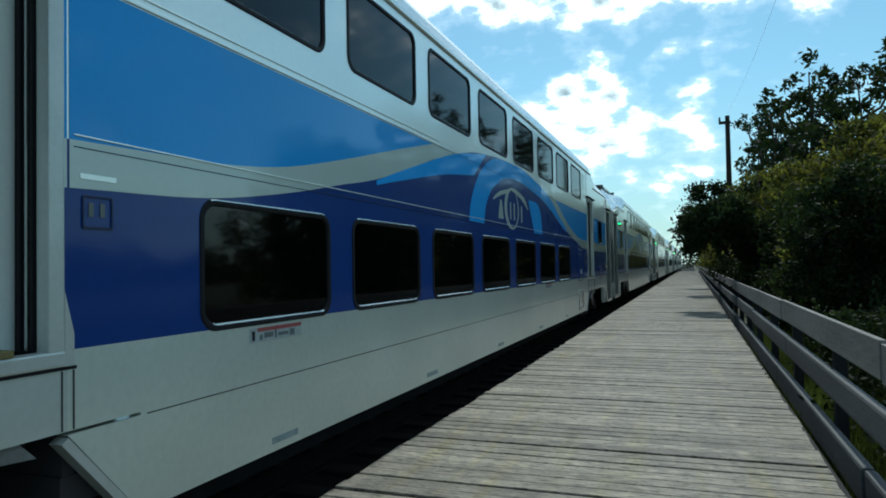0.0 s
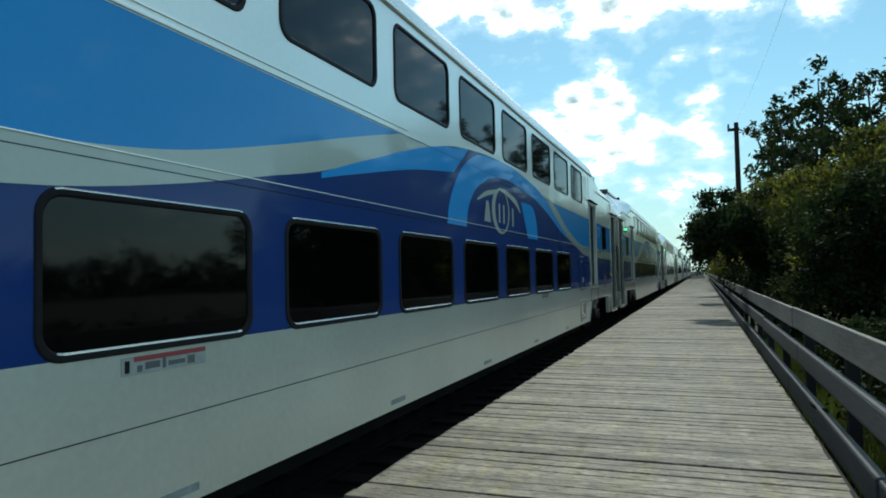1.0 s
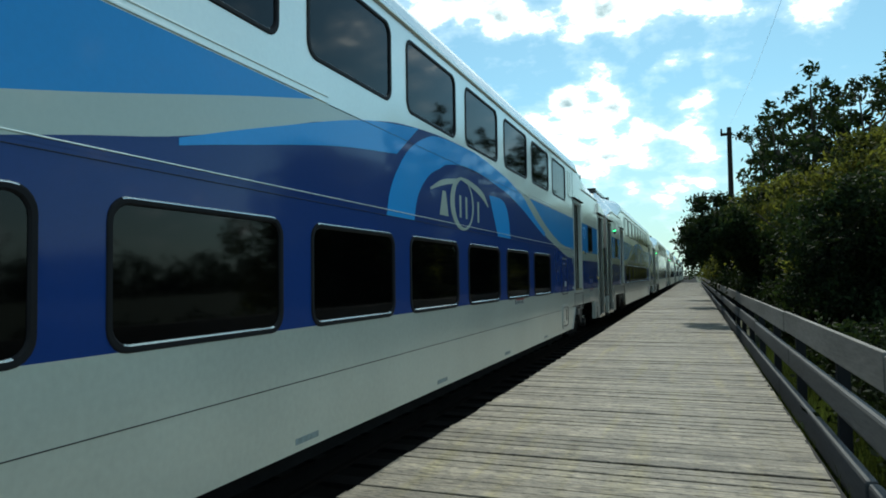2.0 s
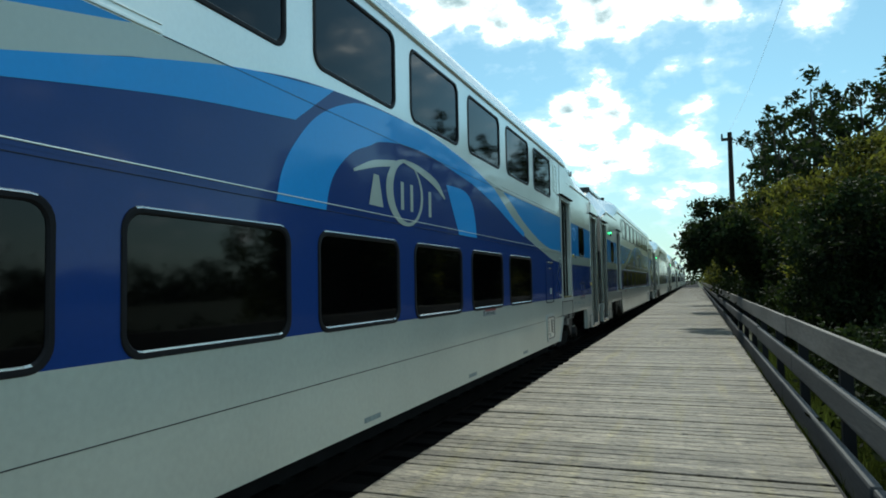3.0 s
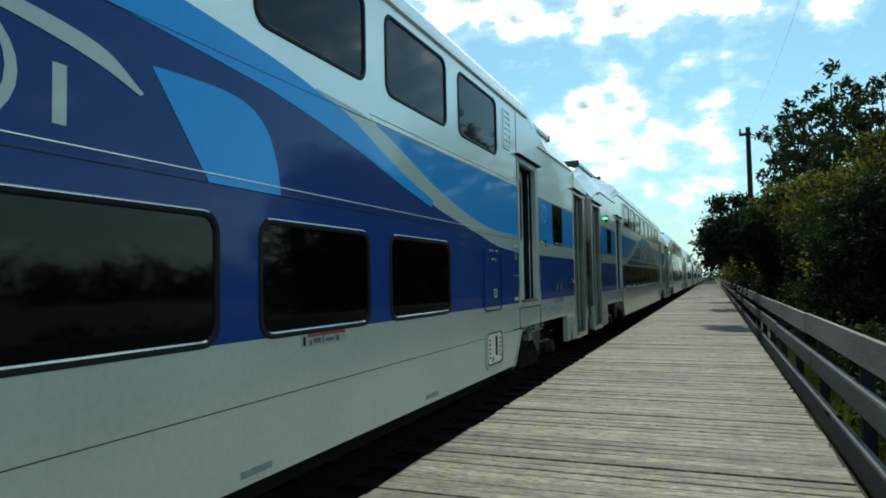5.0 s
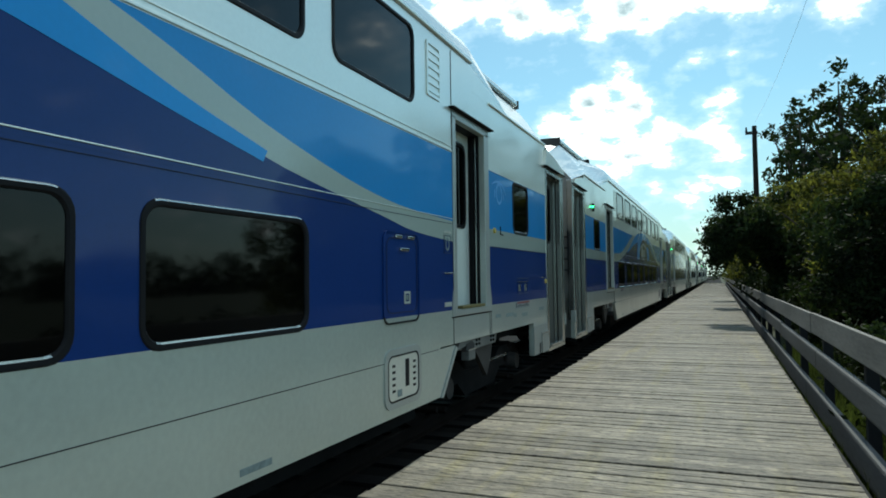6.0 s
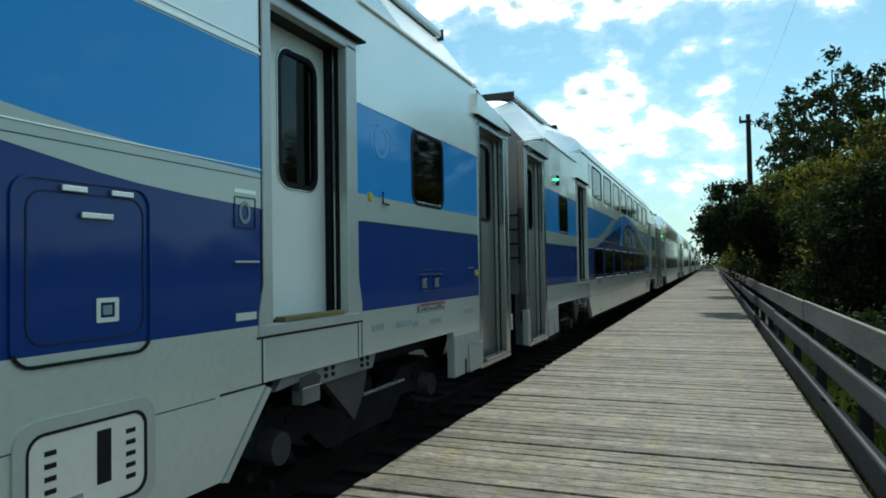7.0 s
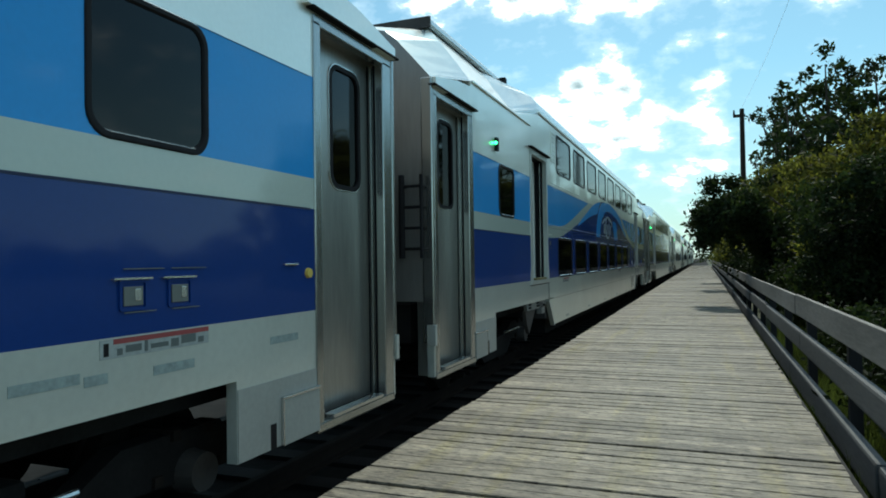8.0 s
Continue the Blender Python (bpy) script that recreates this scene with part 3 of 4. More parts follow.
def add_door(car, a, b, z0):
    """A door leaf set deep in its frame, with dark rubber jambs and a worn sill."""
    low = z0 < 0.5
    S = SIDE_X
    # the deep jamb stands at the end from which the leaf slides
    wa_f, wb_f = (0.085, 0.045) if not low and a < 0 else (0.055, 0.12)
    ja, jb_w = (0.09, 0.03) if not low and a < 0 else (0.02, 0.09)
    fr = bmesh.new()
    add_box(fr, S - 0.06, S + 0.012, a - 0.03, a + wa_f, z0 - 0.02, DOOR_TOP, 0, 0.008)
    add_box(fr, S - 0.06, S + 0.012, b - wb_f, b + 0.03, z0 - 0.02, DOOR_TOP, 0, 0.008)
    add_box(fr, S - 0.06, S + 0.012, a - 0.03, b + 0.03, DOOR_TOP - 0.03, DOOR_TOP + 0.04, 0, 0.008)
    add_box(fr, S - 0.06, S + 0.016, a - 0.03, b + 0.03, z0 - 0.03, z0 + 0.035, 0, 0.01)
    if not low:
        for e, f in ((a - 0.03, -1), (b + 0.03, 1)):
            add_poly(fr, [(e, z0 - 0.03), (e + f * 0.045, z0 - 0.03), (e + f * 0.045, z0 + 0.10), (e, z0 + 0.28)], S + 0.010, 0.009)
    door = part("door_frame", fr, STEEL if low else FRAME, car, "metal door frame with flared feet", UP)
    # leaf, well behind the side
    x0, x1 = (S - 0.19, S - 0.14) if low else (S - 0.25, S - 0.20)
    la, lb, lz0, lz1 = a + ja, b - jb_w, z0 + 0.035, DOOR_TOP - 0.02
    wa, wb, wz0, wz1 = a + 0.405, a + 0.87, 1.965, 2.905
    lf = bmesh.new()
    for q in ((la, wa + 0.03, lz0, lz1), (wb - 0.03, lb, lz0, lz1), (wa + 0.03, wb - 0.03, lz0, wz0 + 0.03), (wa + 0.03, wb - 0.03, wz1 - 0.03, lz1)):
        add_box(lf, x0, x1, *q)
    part("door_leaf", lf, DULL if low else DOORPAINT, door, "worn steel door leaf" if low else "pale grey door leaf", UP)
    bm = bmesh.new()
    ring(bm, rounded(wa, wb, wz0, wz1, 0.12), rounded(wa + 0.035, wb - 0.035, wz0 + 0.035, wz1 - 0.035, 0.09), x1 + 0.012, 0.02)
    part("door_seal", bm, RUBBER, door, "black rubber window seal", UP)
    part("window_rim", ring(bmesh.new(), rounded(wa - 0.010, wb + 0.010, wz0 - 0.010, wz1 + 0.010, 0.128), rounded(wa + 0.002, wb - 0.002, wz0 + 0.002, wz1 - 0.002, 0.12), x1 + 0.009, 0.012), CHROME, door, "thin bright window rim", UP)
    bm = bmesh.new()
    add_poly(bm, rounded(wa + 0.02, wb - 0.02, wz0 + 0.02, wz1 - 0.02, 0.10), x1 - 0.005, 0.006)
    part("pane", bm, GLASS, door, "", UP).visible_shadow = False
    # jambs and their seals
    jb = bmesh.new()
    add_box(jb, x0, S - 0.062, b - jb_w, b + 0.01, z0, DOOR_TOP)
    add_box(jb, x0, S - 0.062, a - 0.02, a + ja, z0, DOOR_TOP)
    add_box(jb, x0, S - 0.062, a, b, DOOR_TOP - 0.02, DOOR_TOP)
    part("jamb", jb, DULL if low else RUBBER, door, "worn steel jamb" if low else "dark rubber jamb", UP)
    for xx, m in ((0.145, RUBBER), (0.105, STEEL), (0.075, RUBBER)):
        part("jamb_seal", box(S - xx - 0.008, S - xx + 0.008, b - jb_w - 0.025, b - jb_w + 0.002, z0 + 0.04, DOOR_TOP - 0.03, 0.003), m, door, "", UP)
    part("door_floor", box(x0, S - 0.062, a, b, z0 - 0.02, z0 + 0.02), UNDER, door, "", UP)
    part("threshold", box(S - 0.055, S + 0.026, a + 0.16, b - 0.20, z0 + 0.036, z0 + 0.066, 0.006), TRIM_GLINT if low else OLIVE, door, "worn threshold strip", UP)
    if not low:
        for e in (b + 0.02, b + 0.075):
            part("sill_joint", box(S + 0.0005, S + 0.004, e, e + 0.006, 0.765, z0 - 0.05), AXLE, door, "", UP)
        part("sill_gap", box(S + 0.0005, S + 0.006, a - 0.09, b + 0.09, z0 - 0.045, z0 - 0.032), RUBBER, door, "", UP)
    part("drip_rail", box(S - 0.01, S + 0.06, a - 0.10, b + 0.10, DOOR_TOP + 0.055, DOOR_TOP + 0.072, 0.004), UNDER, car, "thin rain strip over the door", UP)


def body_roof(car):
    S = SIDE_X
    tall = [(S, 3.715), (S, 3.80), (S - 0.03, 3.91), (S - 0.10, 4.01), (S - 0.24, 4.11), (S - 0.5, 4.18), (0.4, 4.22), (0, 4.225)]
    mid = [(S, 3.435), (S - 0.02, 3.47), (S - 0.06, 3.53), (S - 0.20, 3.72), (S - 0.36, 3.94), (S - 0.48, 4.08), (0.4, 4.14), (0, 4.145)]
    end = [(S, 3.19), (S - 0.02, 3.215), (S - 0.06, 3.26), (S - 0.20, 3.42), (S - 0.36, 3.60), (S - 0.48, 3.70), (0.4, 3.86), (0, 3.88)]

    def loft(name, profs, ys, label):
        bm = bmesh.new()
        rows = []
        for prof, y in zip(profs, ys):
            full = prof + [(-x, z) for x, z in prof[-2::-1]]
            rows.append([bm.verts.new((x, y, z)) for x, z in full])
        for p, q in zip(rows, rows[1:]):
            for i in range(len(p) - 1):
                bm.faces.new((p[i], p[i + 1], q[i + 1], q[i]))
            bm.faces.new((p[0], q[0], q[-1], p[-1]))
        bm.faces.new(rows[0])
        bm.faces.new(rows[-1][::-1]).material_index = 1
        bmesh.ops.recalc_face_normals(bm, faces=bm.faces)
        return part(name, bm, [ROOF, ENDWALL], car, label, UP)
    loft("roof", [tall, tall], (-8.04, 8.04), "pale metal roof with rounded edges")
    for s in (-1, 1):
        loft("end_roof", [tall, mid, mid, end], (s * 8.041, s * 9.5, s * 11.35, s * BODY_END), "lower sloping roof over the end vestibule")
        cap = part("roof_cap", box(-1.06, 1.06, *sorted((s * 8.5, s * 11.42)), 4.10, 4.20, 0.03), ROOF, car, "raised cap along the roof", UP)
        part("cap_edge", box(-1.07, 1.07, *sorted((s * 11.425, s * 11.45)), 4.08, 4.21, 0.005), AXLE, cap, "dark cap edge", UP)
        part("vent_cowl", box(S - 0.46, S - 0.36, *sorted((s * 8.50, s * 8.62)), 4.08, 4.215, 0.02), RUBBER, car, "", UP)
    for s in (-1, 1):
        for e in (-1, 1):
            part("roof_gusset", add_poly(bmesh.new(), [(e * 8.041, 3.441), (e * 9.49, 3.441), (e * 8.041, 3.712)], s * S, s * 0.06), PALE, car, "", UP)
        part("gutter", box(s * S - 0.03 * s, s * (S + 0.028), -8.0, 8.0, 3.735, 3.765, 0.005), PALE, car, "thin rain gutter", UP)
        for e in (-1, 1):
            part("gutter", box(s * S - 0.03 * s, s * (S + 0.024), *sorted((e * 8.6, e * 11.3)), 3.43, 3.455, 0.005), PALE, car, "", UP)
            hd = bmesh.new()
            add_poly(hd, [(e * 11.18, 3.12), (e * 12.50, 3.10), (e * 12.50, 3.19), (e * 11.9, 3.30), (e * 11.25, 3.36)], s * (S + 0.05), s * 0.06)
            part("door_header", hd, PALE, car, "sloped header over the end door", UP)


def livery(car):
    """Painted bands, swoosh, arch and emblem: thin films on the side."""
    X = SIDE_X

    def film(name, mat, lower, upper, lift, label):
        part(name, strip(bmesh.new(), lower, upper, X + lift, lift - 0.0005), mat, car, label, UP)

    def curve(*p, n=24):
        return smooth_curve(p, n)
    # front stripe: pale band that climbs to the window line
    top_l = curve((-7.42, 1.975), (-6.77, 1.994), (-6.34, 2.012), (-5.79, 2.078), (-5.05, 2.233), (-4.03, 2.474), (-3.2, 2.66))
    past = [(-3.2 + 0.07 * k, 2.66) for k in range(1, 11)]
    bot_l = curve((-7.42, 1.77), (-6.57, 1.803), (-5.79, 1.908), (-5.06, 2.044), (-4.49, 2.15), (-3.8, 2.33), (-3.2, 2.50))
    film("pale_band", BAND, bot_l + [(-3.2 + 0.07 * k, 2.50 + 0.0158 * k) for k in range(1, 11)], top_l + past, 0.003, "grey-green painted band sweeping up")
    film("light_blue_field", LIGHT, top_l, [(p[0], 2.66) for p in top_l[:-1]] + [(-3.2, 2.662)], 0.003, "light blue painted field")
    # dark blue field in the middle, up to the swoosh
    roofline = curve((-5.48, 1.972), (-5.06, 2.044), (-4.49, 2.15), (-3.8, 2.33), (-3.2, 2.50), (-2.5, 2.66), (-1.9, 2.775), (-1.3, 2.84), (-0.6, 2.885), (0.2, 2.90), (0.8, 2.885), (1.9, 2.79), (2.5, 2.695), (2.9, 2.62), (3.69, 2.357), (4.39, 2.14), (5.1, 2.02), (5.44, 1.972), n=64)
    film("dark_blue_field", DARK, [(p[0], 1.97) for p in roofline], roofline, 0.002, "dark blue painted field")
    film("swoosh", ARC, curve((-4.5, 2.10), (-4.05, 2.185), (-2.9, 2.385), (-1.83, 2.509)), curve((-4.5, 2.14), (-3.8, 2.335), (-2.5, 2.665), (-1.32, 2.84)), 0.0045, "sky blue painted swoosh")
    outer = curve((-2.05, 1.945), (-1.98, 2.16), (-1.82, 2.371), (-1.55, 2.60), (-1.16, 2.777), (-0.76, 2.862), (0.2, 2.90), (0.8, 2.886), (1.9, 2.79), (2.5, 2.697), (2.9, 2.622), (3.69, 2.36), (4.44, 2.17), n=64)
    inner = curve((-1.45, 1.945), (-1.40, 2.109), (-1.29, 2.262), (-1.05, 2.432), (-0.75, 2.54), (-0.55, 2.608), (-0.06, 2.672), (0.6, 2.68), (1.69, 2.60), (2.06, 2.56), (2.8, 2.437), (3.69, 2.243), (4.40, 2.10), n=64)
    film("arch_band", ARC, inner, outer, 0.0045, "sky blue painted arch")
    foot = curve((1.02, 2.455), (1.3, 2.467), (1.56, 2.464), (1.74, 2.43), (1.85, 2.37), (1.93, 2.285), (1.995, 2.14), (2.035, 1.955), n=30)
    film("arch_foot", ARC, [(p, max(1.945, 2.455 - (p - 1.02) * 1.31)) for p, _ in foot], [(p, max(q, 1.9455)) for p, q in foot], 0.0045, "sky blue painted arch foot")
    # rear stripe
    top_r = curve((2.45, 2.72), (2.8, 2.705), (3.15, 2.68), (3.7, 2.548), (4.4, 2.335), (5.3, 2.14), (6.0, 2.04), (6.6, 2.0), (7.42, 1.975))
    bot_r = curve((2.45, 2.705), (2.9, 2.62), (3.3, 2.49), (3.69, 2.357), (4.39, 2.14), (5.1, 2.02), (5.9, 1.905), (6.5, 1.82), (7.42, 1.77))
    film("pale_band", BAND, bot_r, top_r, 0.003, "grey-green painted band sweeping down")
    cut = [p for p in top_r if p[0] > 3.2]
    film("light_blue_field", LIGHT, cut, [(p[0], 2.66) for p in cut], 0.003, "light blue painted field")
    # emblem: ring, swooping wing and three plain bars
    loop = [2 * pi * k / 32 for k in range(32)]
    em = part("emblem", ring(bmesh.new(), [(-0.05 + 0.41 * cos(t), 2.237 + 0.30 * sin(t)) for t in loop], [(-0.005 + 0.315 * cos(t), 2.245 + 0.272 * sin(t)) for t in loop], X + 0.006, 0.003), BAND, car, "pale ring emblem with a wing", UP)
    part("wing", strip(bmesh.new(), curve((-1.03, 2.29), (-0.63, 2.385), (-0.23, 2.452)), curve((-1.04, 2.31), (-0.7, 2.43), (-0.27, 2.50)), X + 0.0065, 0.003), BAND, em, "", UP)
    part("wing", strip(bmesh.new(), curve((-0.1, 2.51), (0.35, 2.455), (0.70, 2.38), (0.95, 2.29)), curve((-0.1, 2.54), (0.25, 2.535), (0.72, 2.46), (0.97, 2.305)), X + 0.007, 0.003), BAND, em, "", UP)
    for pts in ([(-0.78, 2.06), (-0.52, 2.06), (-0.60, 2.32), (-0.69, 2.32)], [(-0.155, 2.08), (-0.095, 2.08), (-0.095, 2.33), (-0.155, 2.33)], [(0.055, 2.08), (0.115, 2.08), (0.115, 2.33), (0.055, 2.33)], [(0.505, 2.07), (0.57, 2.07), (0.57, 2.32), (0.505, 2.32)]):
        part("bar", add_poly(bmesh.new(), pts, X + 0.006, 0.003), BAND, em, "", UP)
    # raised seams
    part("seam", box(X + 0.001, X + 0.0085, -7.4, 7.4, 1.994, 2.001, 0.002), PALE, car, "thin pale raised seam", UP)
    part("seam", box(X + 0.0005, X + 0.0062, -3.0, 3.2, 2.665, 2.668), SEAM, car, "", UP)
    for a, b in ((-7.4, -3.01), (3.21, 7.4)):
        part("ridge", box(X + 0.0005, X + 0.010, a, b, 2.668, 2.688, 0.004), PALE, car, "rounded pale ridge along the wall", UP)
        part("ridge", box(X + 0.0005, X + 0.007, a, b, 2.716, 2.726, 0.003), PALE, car, "", UP)
    part("seam", box(X + 0.0005, X + 0.0052, -7.4, 7.4, 1.945, 1.949), SEAM, car, "", UP)
    for e in (-1, 1):
        part("seam", box(X + 0.0005, X + 0.003, *sorted((e * 8.62, e * 11.25)), 1.762, 1.774), SEAM, car, "", UP)
        part("seam", box(X + 0.0005, X + 0.006, *sorted((e * 8.62, e * 11.25)), 2.655, 2.668), PALE, car, "", UP)
    part("seam", box(X - 0.001, X + 0.003, -7.0, 7.0, 0.743, 0.748), AXLE, car, "", UP)


def bogie(car, cy):
    """Side frames, two axles with wheels and axle boxes."""
    bg = part("bogie", box(-1.05, 1.05, cy - 0.35, cy + 0.35, 0.05, 0.45, 0.04), UNDER, car, "dark cast bogie", UP)
    for sx in (-1, 1):
        fr = bmesh.new()
        add_poly(fr, [(cy - 1.75, 0.28), (cy - 1.55, 0.46), (cy - 0.8, 0.46), (cy - 0.5, 0.30), (cy + 0.5, 0.30), (cy + 0.8, 0.46), (cy + 1.55, 0.46), (cy + 1.75, 0.28), (cy + 1.4, 0.16), (cy + 0.8, 0.20), (cy + 0.55, 0.02), (cy - 0.55, 0.02), (cy - 0.8, 0.20), (cy - 1.4, 0.16)], sx * 1.12, sx * 0.14)
        part("side_frame", fr, UNDER, bg, "", UP)
    wheels = []
    for a in (cy - 1.295, cy + 1.295):
        ax = bmesh.new()
        bmesh.ops.create_cone(ax, cap_ends=True, segments=12, radius1=0.085, radius2=0.085, depth=2.1, matrix=Euler((0, pi / 2, 0)).to_matrix().to_4x4())
        for sx in (-1, 1):
            bmesh.ops.create_cone(ax, cap_ends=True, segments=28, radius1=0.42, radius2=0.42, depth=0.13, matrix=Matrix.Translation((sx * 0.755, 0, 0)) @ Euler((0, pi / 2, 0)).to_matrix().to_4x4())
            bmesh.ops.create_cone(ax, cap_ends=True, segments=28, radius1=0.448, radius2=0.448, depth=0.03, matrix=Matrix.Translation((sx * 0.70, 0, 0)) @ Euler((0, pi / 2, 0)).to_matrix().to_4x4())
            for k in range(6):
                t = k * pi / 3
                add_box(ax, sx * 0.82, sx * 1.145, 0.26 * cos(t) - 0.03, 0.26 * cos(t) + 0.03, 0.26 * sin(t) - 0.03, 0.26 * sin(t) + 0.03)
        wh = part("wheelset", ax, RAILSTEEL, bg, "steel wheels on an axle")
        wh.location = (0, a, 0.42)
        wheels.append(wh)
        for sx in (-1, 1):
            bmx = bmesh.new()
            bmesh.ops.create_cone(bmx, cap_ends=True, segments=20, radius1=0.13, radius2=0.11, depth=0.14, matrix=Matrix.Translation((sx * 1.16, a, 0.22)) @ Euler((0, sx * pi / 2, 0)).to_matrix().to_4x4())
            part("axle_box", bmx, AXLE, bg, "worn round axle cover", UP)
    return wheels


def build_car():
    car = new("passenger_car")
    tagged(car, "two-deck commuter train car in pale grey with blue swoosh bands", "train car", "cars of the train")
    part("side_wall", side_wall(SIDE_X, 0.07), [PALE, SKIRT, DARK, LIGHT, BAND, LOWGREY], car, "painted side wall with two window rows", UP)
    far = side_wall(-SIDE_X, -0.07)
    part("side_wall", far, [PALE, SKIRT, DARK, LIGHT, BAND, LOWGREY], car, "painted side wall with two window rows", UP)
    for s in (-1, 1):
        for sx in (-1, 1):
            bm = bmesh.new()
            add_poly(bm, [(s * 7.04, 0.30), (s * 7.43, 0.745), (s * 7.04, 0.745)], sx * SIDE_X, sx * 0.07)
            part("skirt_corner", bm, SKIRT, car, "", UP)
            part("arch_lip", add_poly(bmesh.new(), [(s * 7.045, 0.295), (s * 7.435, 0.735), (s * 7.47, 0.715), (s * 7.09, 0.285)], sx * (SIDE_X + 0.012), sx * 0.07), FRAME, car, "folded lip of the wheel opening", UP)
        # end wall with its passage door
        ew = bmesh.new()
        y0, y1 = sorted((s * BODY_END, s * (BODY_END - 0.08)))
        add_box(ew, -SIDE_X + 0.071, -0.45, y0, y1, 1.02, 3.19)
        add_box(ew, 0.45, SIDE_X - 0.071, y0, y1, 1.02, 3.19)
        add_box(ew, -0.45, 0.45, y0, y1, 3.0, 3.19)
        part("end_wall", ew, ENDWALL, car, "grey steel end wall", UP)
        part("passage_door", box(-0.44, 0.44, *sorted((s * (BODY_END - 0.07), s * (BODY_END - 0.03))), 1.055, 2.995), DOORPAINT, car, "", UP)
        part("gangway", box(-0.62, 0.62, *sorted((s * (BODY_END + 0.005), s * (HALF - 0.01))), 0.95, 3.15, 0.05), RUBBER, car, "black rubber gangway bellows", UP)
        for sx in (-1, 1):
            part("corner_post", box(sx * (SIDE_X - 0.10), sx * (SIDE_X + 0.015), *sorted((s * (BODY_END - 0.03), s * (BODY_END + 0.02))), 0.62, 3.19, 0.012), STEEL, car, "rounded steel corner post", UP)
            part("marker_plate", box(sx * (SIDE_X - 0.06), sx * (SIDE_X + 0.03), *sorted((s * (BODY_END - 0.02), s * (BODY_END + 0.03))), 0.60, 0.80, 0.006), FRAME, car, "", UP)
        part("coupler", box(-0.14, 0.14, *sorted((s * (BODY_END - 0.4), s * (HALF - 0.005))), 0.45, 0.72, 0.04), UNDER, car, "", UP)
        for sx in (-1, 1):
            bm = bmesh.new()
            for px, thick in ((1.225, 0.032), (1.43, 0.018)):
                tube(bm, [(sx * px, s * (BODY_END + 0.10), 1.44), (sx * px, s * (BODY_END + 0.10), 2.24)], thick, 8)
            for k in range(4):
                zz = 1.53 + 0.2 * k
                tube(bm, [(sx * 1.225, s * (BODY_END + 0.10), zz), (sx * 1.43, s * (BODY_END + 0.10), zz)], 0.015, 6)
                for px in (1.225, 1.43):
                    if k in (0, 3):
                        tube(bm, [(sx * px, s * BODY_END, zz), (sx * px, s * (BODY_END + 0.10), zz)], 0.013, 6)
            part("ladder", bm, RUBBER, car, "short dark end ladder", UP)
    # floors and inner walls; their near-black colour paints in the dimness of the inside
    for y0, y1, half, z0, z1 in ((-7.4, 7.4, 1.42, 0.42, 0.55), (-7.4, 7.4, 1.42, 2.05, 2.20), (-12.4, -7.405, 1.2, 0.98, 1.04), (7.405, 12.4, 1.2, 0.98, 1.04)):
        part("inner_floor", box(-half, half, y0, y1, z0, z1), INSIDE, car, "inner floor coloured near-black for a dim inside", UP)
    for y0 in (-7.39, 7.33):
        part("inner_wall", box(-1.42, 1.42, y0, y0 + 0.06, 0.552, 3.7), INSIDE, car, "inner wall coloured near-black for a dim inside", UP)
    body_roof(car)
    for a in LOW_LEFTS:
        add_window(car, a, a + WIN_W, *LOW_Z)
    for a in UP_LEFTS:
        add_window(car, a, a + UP_W, *UP_Z)
    for a, b in END_WINDOWS:
        add_window(car, a, b, 1.97, 2.66)
    for a, b, z in DOORS:
        add_door(car, a, b, z)
    livery(car)
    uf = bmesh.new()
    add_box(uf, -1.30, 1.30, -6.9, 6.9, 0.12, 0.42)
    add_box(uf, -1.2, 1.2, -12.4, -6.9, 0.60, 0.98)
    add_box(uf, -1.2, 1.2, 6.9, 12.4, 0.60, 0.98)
    part("underframe", uf, UNDER, car, "underframe coloured dark for the shade beneath the car", UP)
    lamp = part("signal_lamp", box(SIDE_X + 0.001, SIDE_X + 0.045, -10.44, -10.36, 2.78, 2.95, 0.01), RUBBER, car, "small black lamp box", UP)
    bm = bmesh.new()
    bmesh.ops.create_uvsphere(bm, u_segments=12, v_segments=8, radius=0.021, matrix=Matrix.Translation((SIDE_X + 0.024, -10.445, 2.88)))
    part("lens", bm, GREEN, lamp, "lit green lens", UP)
    small_fittings(car)
    for cy in (-9.25, 9.25):
        bogie(car, cy)
    return car


